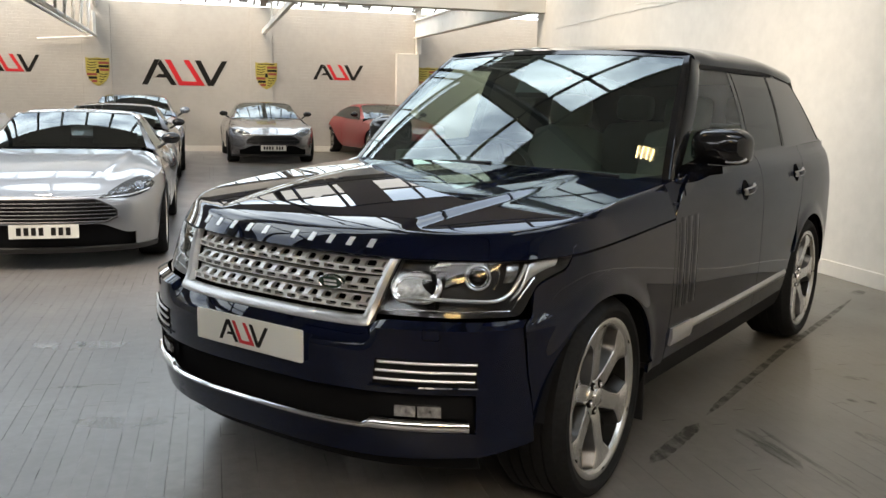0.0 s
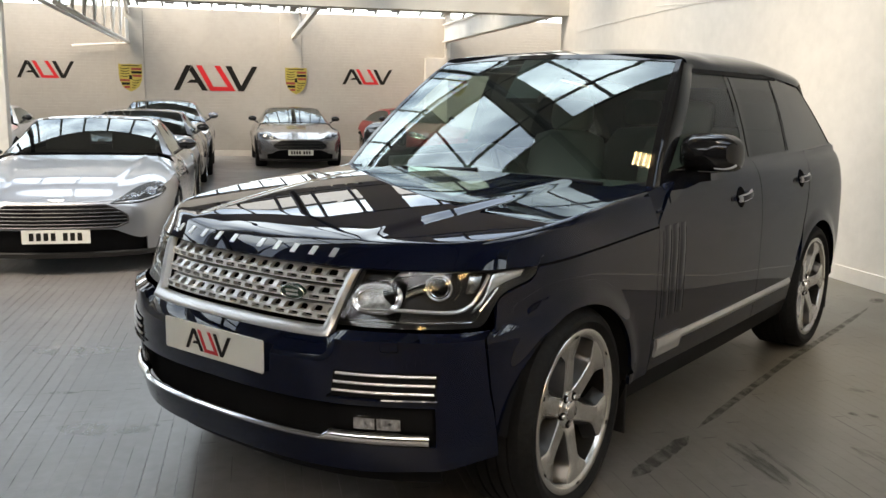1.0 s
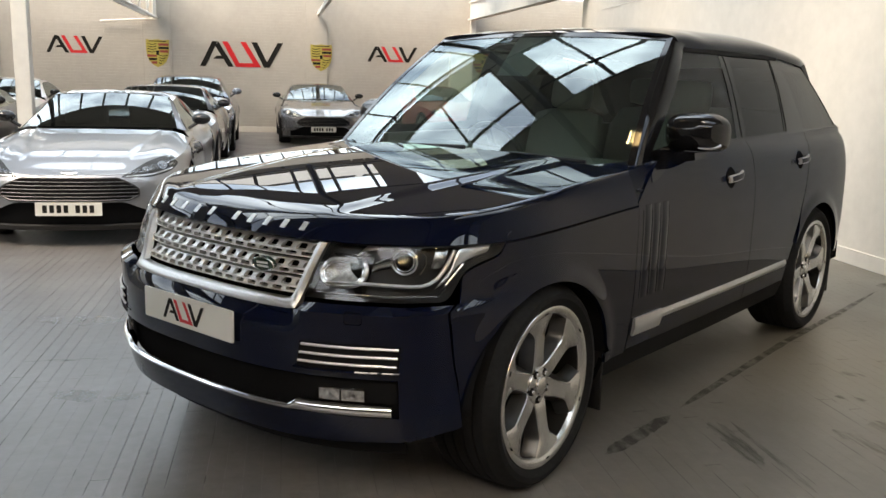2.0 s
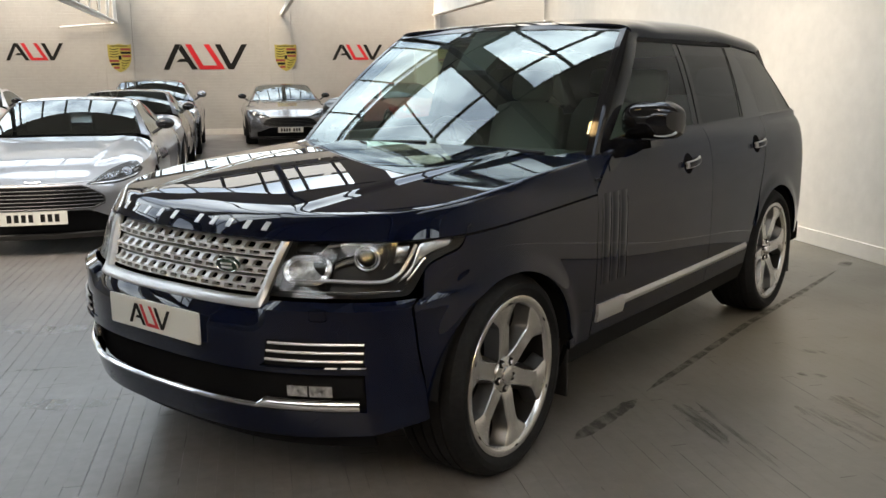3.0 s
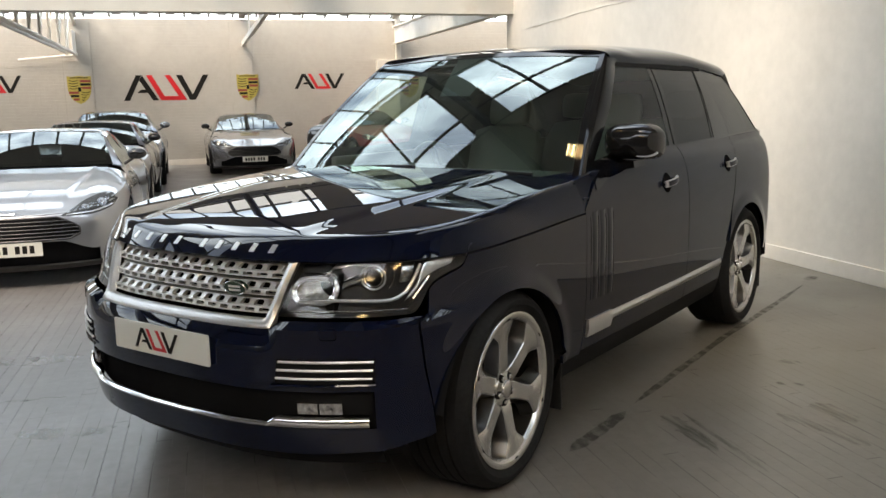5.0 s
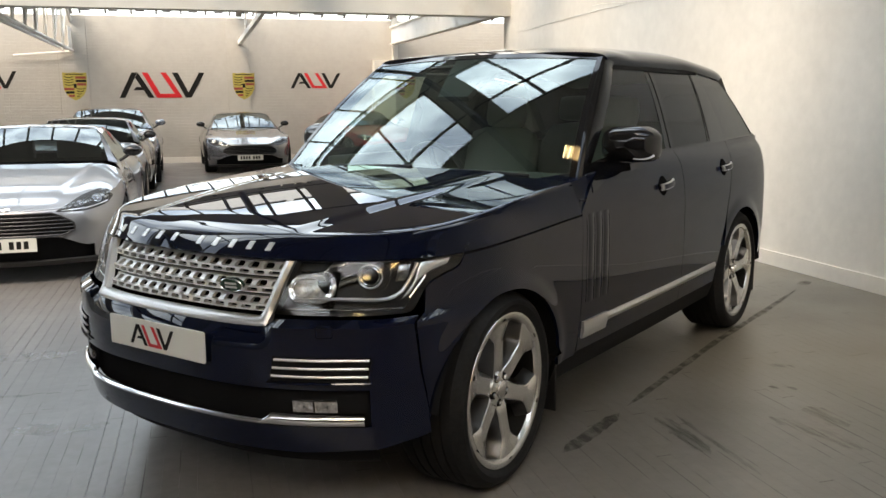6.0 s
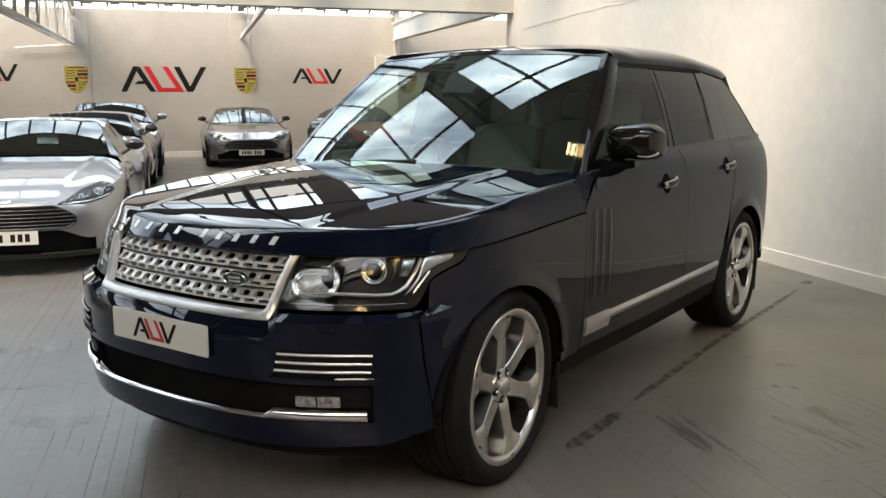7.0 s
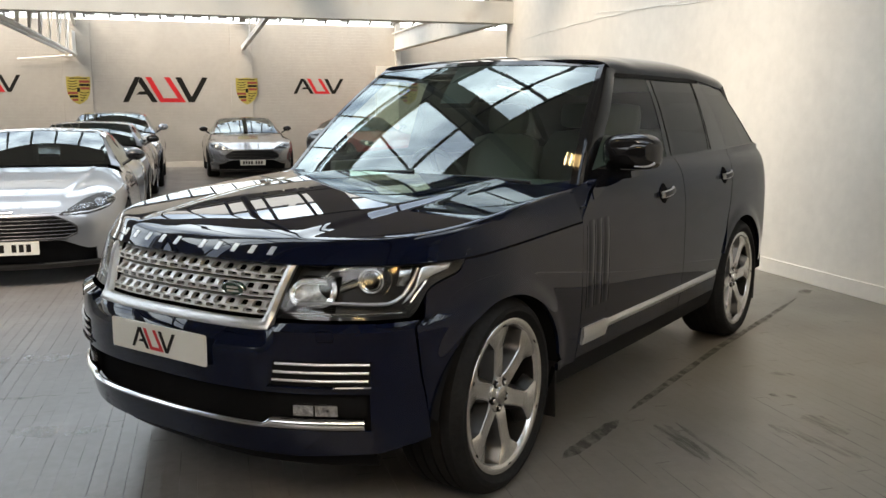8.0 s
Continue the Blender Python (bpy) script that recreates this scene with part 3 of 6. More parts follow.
def quarter(u, v):
    if u < 0.6:
        y, z = arch(HUB_R, ARCH_R, mix(32, 172, u / 0.6))
    else:
        y, z = arch(HUB_R, ARCH_R, 172)
        y, z = mix(y, 4.45, (u - 0.6) / 0.4), mix(z, 0.36, (u - 0.6) / 0.4)
    y1 = mix(2.754, 4.45, u ** 1.3)
    yy, zz = mix(y, y1, v), mix(z, DOOR_TOP(min(4.0, y1)), v)
    return skin(s_of_y(yy), zz, flare(s_of_y(yy), zz, HUB_R, ARCH_R))


both("rear_quarter", quarter, lin(0, 1, 60), lin(0, 1, 24), NAVY, solid=0.014)
for ya_, yb_ in ((lambda z: YD2 - 0.03, lambda z: YD2 + 0.03), (lambda z: YD1 - 0.03, lambda z: YD1 + 0.03), (lambda z: door_rear(z) - 0.03, lambda z: door_rear(z) + 0.03)):
    both("door_seal", lambda u, v: skin(s_of_y(mix(ya_(mix(0.40, 1.16 if ya_(1) > 1 else 0.97, v)), yb_(mix(0.40, 1.16 if ya_(1) > 1 else 0.97, v)), u)), mix(0.40, 1.16 if ya_(1) > 1 else 0.97, v), -0.009), (0, 1), lin(0, 1, 20), VOID)
both("sill", lambda u, v: skin(s_of_y(mix(0.45, 2.48, u)), mix(0.285, 0.38, v), -0.004), lin(0, 1, 20), lin(0, 1, 5), FRAME, label="black plastic sill", solid=0.02)
both("wheel_arch_liner", lambda u, v: (mix(0.45, 0.93, v), *arch(HUB_F, ARCH_F + 0.004, mix(6, 174, u))), lin(0, 1, 24), lin(0, 1, 3), VOID)
both("wheel_arch_liner", lambda u, v: (mix(0.45, 0.925, v), *arch(HUB_R, ARCH_R + 0.004, mix(6, 174, u))), lin(0, 1, 24), lin(0, 1, 3), VOID)

# bonnet: a plateau that rolls down to the shut line all round
def ZC(y):
    u = (0.85 - y) / 1.48
    return 1.160 - 0.062 * u - 0.080 * u * u


SP = smooth_keys([(-2.0, -0.2), (-1.0, 0.05), (0.0, 0.40), (0.55, 0.66)])


def bonnet(s, v):
    bx, by, bz = skin(s, SHUT(s))
    ky = SP(s)
    t = v ** 1.6
    x, y = mix(bx, 0.0, t), mix(by, ky, t)
    d = math.hypot(x - bx, y - by)
    top = ZC(y) - 0.022 * (x / 0.85) ** 2 + 0.008 * (1 - step(0.50, 0.56, abs(x) + 0.10 * step(0.2, -0.7, y))) * step(-0.66, -0.45, y)
    slope = mix(0.75, 2.2, step(-1.6, -0.3, s))
    k = mix(0.009, 0.008, step(-1.25, -0.5, s))
    rise = bz + slope * d + 0.010 * math.sin(math.pi * clamp(d / 0.12))
    return (x, y, -k * math.log(math.exp(-(rise - 1) / k) + math.exp(-(top - 1) / k)) + 1)


part("bonnet", whole(bonnet, lin(-2, s_of_y(0.62), 90), [t ** 1.25 for t in lin(0, 1, 54)]), NAVY, hero, solid=0.008)


both("bonnet_seal", lambda u, v: skin(mix(-0.42, s_of_y(0.62), u), SHUT(mix(-0.42, s_of_y(0.62), u)) - 0.018 + 0.026 * v, -0.004), lin(0, 1, 20), (0, 1), VOID)


# cowl and the base of the windscreen pillars
def cowl(u, v):
    x = u * 0.925
    y0 = mix(bonnet(s_of_y(0.62), 1 - (u) ** (1 / 1.6) if u < 1 else 0)[1], 0.66, 1) - 0.02
    y1 = 0.73 + 0.14 * u ** 6
    z0 = 1.135 - 0.022 * (x / 0.85) ** 2 - 0.035 * step(0.70, 0.93, x)
    return (x, mix(y0, y1, v), mix(z0, 1.11 - 0.05 * u * u, v) - 0.025)


part("cowl", whole(cowl, lin(0, 1, 20), lin(0, 1, 4)), BLACK, hero, "black plastic cowl", solid=0.01)


# windscreen and roof
def screen(u, v):
    a = abs(u)
    base = Vector((0.875 * u, 0.635 + 0.03 * a ** 2.2, 1.125 - 0.04 * a * a))
    top = Vector((0.69 * u, 1.295 + 0.04 * a * a, 1.708 - 0.022 * a * a))
    p = base.lerp(top, v)
    b = 0.035 * 4 * v * (1 - v)
    return (p.x, p.y - 0.6 * b, p.z + 0.8 * b)


part("windscreen", grid(screen, lin(-1, 1, 25), lin(0, 1, 12)), WINDSCREEN, hero, "tall sloping clear windscreen")
ZROOF = smooth_keys([(1.28, 1.706), (1.5, 1.737), (1.85, 1.765), (2.3, 1.770), (3.0, 1.728), (3.4, 1.672), (3.75, 1.60)])
XROOF = smooth_keys([(1.28, 0.68), (1.6, 0.655), (2.2, 0.648), (3.0, 0.635), (3.75, 0.57)])


def house_x(y, z):
    """Half width of the glasshouse."""
    t = (z - 1.19) / 0.51
    return (0.872 - 0.14 * t - 0.055 * max(0, t) ** 3 - 0.16 * max(0, t - 0.86)) * mix(1.0, 0.955, step(2.4, 3.7, y)) - 0.02 * step(1.2, 0.8, y)


def roof_top(u, v):
    """The roof as one shell, rolling down at its sides to the top of the windows."""
    a = abs(u)
    th = a * math.pi / 2
    y = mix(1.303 + 0.04 * a * a, 3.72 - 0.70 * a * a, v)
    e = 2 / mix(5.0, 2.7, step(1.3, 1.75, y))
    zs = mix(1.640, 1.572, step(2.3, 3.35, y))
    xs = (house_x(y, zs) + 0.002) * (1 - 0.12 * step(3.0, 3.5, y))
    return (math.copysign(xs * math.sin(th) ** e, u), y, zs + (ZROOF(y) - zs) * max(0.0, math.cos(th)) ** e)


part("roof", grid(roof_top, [math.copysign(abs(t) ** 0.8, t) for t in lin(-1, 1, 57)], lin(0, 1, 30)), NAVY, hero, solid=0.012)


def side_quad(name, pts, material, nu=10, nv=10, out=0.0, label="", solid=0.006):
    """A curved pane or pillar on the glasshouse; corners (y, z): low front, low rear, high rear, high front."""
    a, b, c, d = pts

    def f(u, v):
        y = mix(mix(a[0], b[0], u), mix(d[0], c[0], u), v)
        z = mix(mix(a[1], b[1], u), mix(d[1], c[1], u), v)
        return (house_x(y, z) + out, y, z)
    return both(name, f, lin(0, 1, nu), lin(0, 1, nv), material, label=label, solid=solid)


side_quad("front_side_window", ((0.83, 1.185), (1.765, 1.20), (1.785, 1.622), (1.385, 1.622)), SIDE_GLASS, out=-0.006, solid=0)
side_quad("rear_side_window", ((1.875, 1.205), (2.455, 1.215), (2.475, 1.620), (1.885, 1.624)), TINTED, out=-0.006, solid=0, label="dark privacy glass")
side_quad("quarter_window", ((2.80, 1.226), (3.46, 1.235), (3.03, 1.576), (2.59, 1.618)), TINTED, out=-0.004, solid=0, label="dark privacy glass")
side_quad("window_frame", ((1.365, 1.618), (2.60, 1.614), (2.60, 1.636), (1.380, 1.641)), FRAME, 24, 3, 0.0, "black window frame", solid=0)
side_quad("centre_pillar", ((1.76, 1.19), (1.88, 1.19), (1.89, 1.632), (1.78, 1.632)), PIANO, 4, out=-0.003, solid=0)
side_quad("rear_pillar", ((2.45, 1.19), (2.81, 1.19), (2.60, 1.63), (2.47, 1.63)), PIANO, 4, out=-0.003, solid=0)
for ya, yb in ((1.825, 1.835), (2.475, 2.48)):
    side_quad("window_joint", ((ya - 0.004, 1.20), (ya + 0.004, 1.20), (yb + 0.004, 1.625), (yb - 0.004, 1.625)), VOID, 2, 10, -0.001, solid=0)
side_quad("belt_trim", ((0.84, 1.165), (3.52, 1.215), (3.48, 1.237), (0.96, 1.203)), PIANO, 24, 3, 0.002, "gloss black window trim", solid=0)


def pillar_a(u, v):
    p = Vector(screen(1, v))
    z = p.z
    y1 = mix(0.77, 1.47, clamp((z - 1.10) / 0.60))
    q = Vector((house_x(y1, max(1.13, min(z, 1.64))), y1, max(min(z, 1.64), 1.10)))
    r = p.lerp(q, u)
    b = 0.012 * 4 * u * (1 - u)
    return (r.x + b * 0.7, r.y - b, r.z + b * 0.3)


both("windscreen_pillar", pillar_a, lin(0, 1, 8), lin(0, 1.0, 16), PIANO, solid=0.01)


def tail(u, v):
    a = abs(u)
    top = Vector(roof_top(u, 1.0))
    low = Vector((0.77 * u, 4.06 - 0.56 * a ** 3, 1.2 - 0.03 * a * a))
    return tuple(top.lerp(low, v) + Vector((0, 0.03, 0.01)) * math.sin(math.pi * v))


part("tailgate", grid(tail, lin(-1, 1, 16), lin(0, 1, 10)), FRAME, hero, solid=0.01)

both("corner_pillar", lambda u, v: tuple(Vector((house_x(mix(3.46, 3.03, v), mix(1.235, 1.580, v)), mix(3.46, 3.03, v), mix(1.235, 1.576, v))).lerp(Vector(tail(1.0, 1 - v)), u)), lin(0, 1, 6), lin(0, 1, 10), FRAME)

# inside
part("cabin_floor", box(-0.8, 0.8, 0.5, 3.9, 0.30, 0.42), VOID, hero, smooth=False)
part("engine_bay", box(-0.62, 0.62, -0.62, 0.75, 0.30, 0.90), VOID, hero, smooth=False)


# the corner between bonnet, door and pillar
def foot(u, v):
    a = Vector(bonnet(s_of_y(0.617), 0.42 * v))
    b = Vector(skin(s_of_y(0.84), DOOR_TOP(0.84) - 0.004)).lerp(Vector((0.86, 0.84, 1.16)), v)
    return tuple(a.lerp(b, u) + Vector((0, 0, -0.002)))


both("pillar_foot", foot, lin(0, 1, 8), lin(0, 1, 8), NAVY)


# inner panel that closes the joint between bumper corner and wing
def bracket(u, v):
    z = mix(0.35, 0.70, v)
    ya = -math.sqrt(max(0.0, ARCH_F ** 2 - ((z - 0.372) / 0.93) ** 2)) - 0.006
    return skin(mix(s_at(-0.56, z), s_at(ya, z), u), z, -0.016)


both("bumper_bracket", bracket, lin(0, 1, 6), lin(0, 1, 16), NAVY)

# ---- wheels ----
WHEEL_R = 0.29


# near-black for barrel and disc: the shade behind the spokes is put into it
DISC = mat("dark_behind_spokes", (0.014, 0.0135, 0.013), 0.6, 0.0, spec=0.15, vary=0.2)


def wheel(y, side, turn, steer=0.0):
    """A six-spoke wheel with tyre, brake and bolts; side is +1 or -1."""
    flip = Matrix.Diagonal((side, 1, 1, 1))
    seat = Matrix.Translation((side * 0.932, y, ZH)) @ Matrix.Rotation(radians(steer), 4, "Z") @ flip @ Matrix.Rotation(radians(turn), 4, "X")
    base = seat @ Matrix.Diagonal((1, 1.03, 1.03, 1))
    rim = bmesh.new()
    add_turned(rim, [(0.258, -0.020), (0.266, -0.004), (0.274, 0.0), (0.284, 0.001), (0.291, 0.0), (0.295, -0.006), (0.293, -0.02), (0.276, -0.035)], base, 72)
    rim_ob = part("wheel", rim, ALLOY, hero, "silver six-spoke alloy wheel")
    barrel = bmesh.new()
    add_turned(barrel, [(0.258, -0.020), (0.264, -0.05), (0.262, -0.20), (0.285, -0.23)], base, 48)
    part("wheel_barrel", barrel, DISC, rim_ob)
    tyre = bmesh.new()
    prof = [(0.298, -0.012), (0.309, 0.003), (0.328, 0.012), (0.347, 0.010), (0.362, -0.002), (0.371, -0.018)]
    for g in range(5):
        x = -0.028 - g * 0.045
        prof += [(0.378, x), (0.379, x - 0.034), (0.371, x - 0.036), (0.371, x - 0.043)]
    prof += [(0.371, -0.252), (0.355, -0.272), (0.30, -0.26), (0.285, -0.245)]
    add_turned(tyre, prof, seat, 96)
    part("tyre", tyre, RUBBER, rim_ob, "black low-profile tyre", sharp=30)
    def dish(r):
        return -0.034 + 0.026 * (r / 0.275) ** 1.5 - 0.012 * step(0.1, 0.03, r)

    def half(r):
        """Half width of a spoke at radius r, in metres."""
        return mix(0.036, 0.031, step(0.06, 0.13, r)) + 0.052 * step(0.185, 0.275, r)
    for k in range(6):
        m = base @ Matrix.Rotation(2 * math.pi * k / 6, 4, "X")
        bm = bmesh.new()

        def face(u, v, deep=0.0):
            r = mix(0.055, 0.270, u)
            h = half(r) + deep * 0.32
            lean = 0.006 * math.sin(u * 2.4)
            t = (2 * v - 1) * h + lean
            a = t / max(r, 0.06)
            return m @ Vector((dish(r) - deep, r * math.sin(a), r * math.cos(a)))
        us, vs = lin(0, 1, 16), (0, 0.06, 0.5, 0.94, 1)
        add_grid(bm, lambda u, v: face(u, v) - (m.to_3x3() @ Vector((0.004, 0, 0)) if v in (0, 1) else Vector()), us, vs)
        for v, fl in ((0, True), (1, False)):
            add_grid(bm, lambda u, w: face(u, v, 0.004 + 0.055 * w), us, (0, 0.5, 1), fl, 1)
        part("spoke", bm, [ALLOY, ALLOY_DARK], rim_ob)
        slot = bmesh.new()
        add_box(slot, -0.012, 0.0022, 0.018, 0.034, 0.2700, 0.2740, m)
        part("rim_slot", slot, VOID, rim_ob, smooth=False)
    cap = bmesh.new()
    add_turned(cap, [(0.0005, -0.017), (0.026, -0.018), (0.031, -0.021), (0.033, -0.03), (0.062, -0.034), (0.066, -0.05), (0.066, -0.10)], base, 40)
    part("centre_cap", cap, ALLOY, rim_ob)
    for k in range(5):
        m = base @ Matrix.Rotation(radians(72 * k + 20), 4, "X") @ Matrix.Translation((0, 0, 0.0515))
        bm = bmesh.new()
        add_turned(bm, [(0.0005, -0.022), (0.0075, -0.023), (0.009, -0.028), (0.009, -0.05)], m, 12)
        part("wheel_bolt", bm, CHROME, rim_ob)
        bm = bmesh.new()
        add_turned(bm, [(0.0095, -0.0300), (0.0145, -0.0298), (0.0145, -0.05)], m, 16)
        part("bolt_recess", bm, VOID, rim_ob)
    disc = bmesh.new()
    add_turned(disc, [(0.06, -0.115), (0.19, -0.115), (0.19, -0.14)], base, 48)
    part("brake_disc", disc, DISC, rim_ob, "steel brake disc, toned near-black as in shade")
    back = bmesh.new()
    add_turned(back, [(0.0005, -0.16), (0.27, -0.16), (0.27, -0.2)], base, 48)
    part("brake_shield", back, VOID, rim_ob)


for wy, ws_, wt, st_ in ((HUB_F + 0.018, 1, 11, 3), (HUB_R, 1, -24, 0), (HUB_F + 0.018, -1, 0, 3), (HUB_R, -1, 30, 0)):
    wheel(wy, ws_, wt, st_)

# ---- grille ----
def gskin(x, z, out=0.0):
    """On the nose, by x of either sign."""
    p = skin(s_of_x(abs(x)), z, out)
    return (p[0] if x >= 0 else -p[0], p[1], p[2])


def grille_edge(z):
    return mix(0.428, 0.470, clamp((z - 0.758) / 0.177))


part("grille_backing", grid(lambda u, v: gskin(u * (grille_edge(mix(0.75, 0.95, v)) + 0.01), mix(0.75, 0.95, v), -0.075), lin(-1, 1, 20), (0, 1)), VOID, hero)
for k in range(3):
    zb = 0.771 + k * 0.0565
    bm = bmesh.new()
    e = grille_edge(zb + 0.02)

    def strip(z0, z1, o0, o1):
        add_grid(bm, lambda u, v: gskin(u * e, mix(z0, z1, v), mix(o0, o1, v)), lin(-1, 1, 40), (0, 1))
        add_grid(bm, lambda u, v: gskin(u * e, z0, mix(o0, o0 - 0.022, v)), lin(-1, 1, 40), (0, 1), True)
        add_grid(bm, lambda u, v: gskin(u * e, z1, mix(o1, o1 - 0.022, v)), lin(-1, 1, 40), (0, 1))
    strip(zb, zb + 0.0045, -0.018, -0.016)
    strip(zb + 0.0165, zb + 0.0225, -0.014, -0.012)
    strip(zb + 0.0405, zb + 0.044, -0.030, -0.032)
    n = 15
    for i in range(n + 1):
        x = mix(-e, e, i / n)
        for (z0, z1, o0, o1, w, dx) in ((zb + 0.003, zb + 0.018, -0.018, -0.016, 0.0095, 0.0), (zb + 0.021, zb + 0.042, -0.014, -0.030, 0.0105, e / n)):
            xx = min(max(x + dx, -e), e)
            add_grid(bm, lambda u, v: gskin(xx + (u - 0.5) * 2 * w * (1 + 0.9 * (2 * v - 1) ** 4), mix(z0, z1, v), mix(o0, o1, v) + 0.001), (0, 1), lin(0, 1, 5))
            add_grid(bm, lambda u, v: gskin(xx + w, mix(z0, z1, v), mix(o0, o1, v) - 0.02 * u), (0, 1), (0, 1))
            add_grid(bm, lambda u, v: gskin(xx - w, mix(z0, z1, v), mix(o0, o1, v) - 0.02 * u), (0, 1), (0, 1), True)
    part("grille_bar", bm, GRILLE_SILVER, hero, "perforated satin silver grille bar", sharp=30)


def surround(t, w):
    """Round the grille from its upper corner down and across; t 0..1, w across the frame."""
    if t < 0.25:
        k = t / 0.25
        z = mix(0.94, 0.758, k)
        xi = grille_edge(z)
        xo = mix(0.500, 0.462, k)
    elif t > 0.75:
        k = (1 - t) / 0.25
        z = mix(0.94, 0.758, k)
        xi, xo = -grille_edge(z), -mix(0.500, 0.462, k)
    else:
        k = (t - 0.25) / 0.5
        x = mix(0.428, -0.428, k)
        corner_k = max(0.0, abs(x) - 0.37) / 0.058
        z = mix(0.758, 0.731, w)
        return (x * mix(1, 1.08, w * corner_k ** 2), z, w)
    return (mix(xi, xo, w), z - 0.027 * w * step(0.8, 1.0, k), w)


def surround_at(t, w):
    x, z, w = surround(t, w)
    return gskin(x, z, 0.002 + 0.010 * math.sin(math.pi * clamp(w, 0.05, 0.95)) - (0.025 if w in (0.0, 1.0) else 0.0))


part("grille_surround", grid(surround_at, lin(0, 1, 90), (0.0, 0.02, 0.2, 0.5, 0.8, 0.98, 1.0)), SILVER, hero, "satin silver grille surround")
badge = bmesh.new()
bm_base = Matrix.Translation(gskin(0.285, 0.851, 0.004)) @ Matrix.Rotation(radians(10), 4, "Z") @ Matrix.Rotation(radians(-90), 4, "Z") @ Matrix.Rotation(radians(10), 4, "Y")
add_turned(badge, [(0.0005, -0.006), (0.021, -0.005), (0.0235, -0.0035), (0.024, 0.012)], bm_base @ Matrix.Diagonal((-1, 1.95, 1, 1)), 40)
part("badge", badge, mat("dark_green_enamel", (0.02, 0.05, 0.035), 0.25, coat=0.5), hero, "small dark oval badge")
rim_b = bmesh.new()
add_tube(rim_b, [bm_base @ Vector((0.005, 0.0465 * math.cos(a), 0.0235 * math.sin(a))) for a in [2 * math.pi * k / 40 for k in range(40)]], 0.0022, 6, closed=True)
part("badge_rim", rim_b, CHROME, hero)
marks = bmesh.new()
for dz in (0.006, -0.007):
    add_box(marks, 0.0055, 0.0075, -0.024, 0.024, dz - 0.0035, dz + 0.0035, bm_base)
part("badge_mark", marks, BRIGHT, hero, smooth=False)

# ---- number plate with the dealer's mark ----
plate = bmesh.new()
add_prism(plate, rounded(-0.26, 0.26, 0.592, 0.703, 0.008), 0.006, Matrix.Translation((0.004, -0.862, 0)))
plate_ob = part("number_plate", plate, WHITE_PLATE, hero, "white show plate with a black and red mark", bevel=0.001)
part("plate_holder", box(-0.2, 0.2, -0.856, -0.81, 0.60, 0.695), BLACK, hero, smooth=False)


def dealer_mark(height, thick, m, parent=None):
    """The dealer's mark: slanted black and red strokes, drawn as plain bars, in the x-z plane, standing out along -y; 3.3 times as wide as high."""
    h = height

    def bar(pts, material, lift=0.0):
        bm = bmesh.new()
        add_prism(bm, [((x - 1.655) * h, z * h) for x, z in pts], thick, m @ Matrix.Translation((0, -thick - lift, 0)))
        part("mark_stroke", bm, material, parent, smooth=False)
    bar([(0.0, 0), (0.22, 0), (0.72, 1), (0.5, 1)], INK)
    bar([(1.11, 0), (1.33, 0), (0.74, 1), (0.62, 0.8)], INK, 0.0004)
    bar([(0.52, 0.30), (1.0, 0.30), (0.92, 0.43), (0.66, 0.43)], INK, 0.0006)
    bar([(1.42, 0), (1.64, 0), (1.11, 1), (0.89, 1)], RED_INK)
    bar([(2.20, 0), (2.42, 0), (1.82, 1), (1.60, 1)], RED_INK)
    bar([(1.42, 0), (2.42, 0), (2.31, 0.16), (1.34, 0.16)], RED_INK, 0.0004)
    bar([(2.53, 0), (2.76, 0), (2.27, 1), (2.04, 1)], INK)
    bar([(2.53, 0), (2.76, 0), (3.31, 1), (3.09, 1)], INK, 0.0004)


dealer_mark(0.074, 0.0012, Matrix.Translation((-0.016, -0.8625, 0.609)), plate_ob)

# ---- bright bars on the bonnet's edge where the maker's name stands ----
for k, x in enumerate((-0.455, -0.365, -0.272, -0.18, -0.092, 0.052, 0.135, 0.217, 0.299, 0.381)):
    def name_at(u, v, x=x):
        xx = x + (u - 0.5) * 0.022
        want = mix(0.966, 0.991, v)
        bx = abs(xx)
        for _ in range(4):
            s = s_of_x(bx)
            a, b = 0.0, 0.8
            for _ in range(22):
                c = (a + b) / 2
                if bonnet(s, c)[2] < want:
                    a = c
                else:
                    b = c
            bx = abs(xx) / (1 - a ** 1.6)
        p = bonnet(s, a)
        return (math.copysign(p[0], xx), p[1] - 0.002, p[2] + 0.001)
    part("name_bar", grid(name_at, (0, 0.5, 1), (0, 0.5, 1)), BRIGHT, hero, solid=0.003)

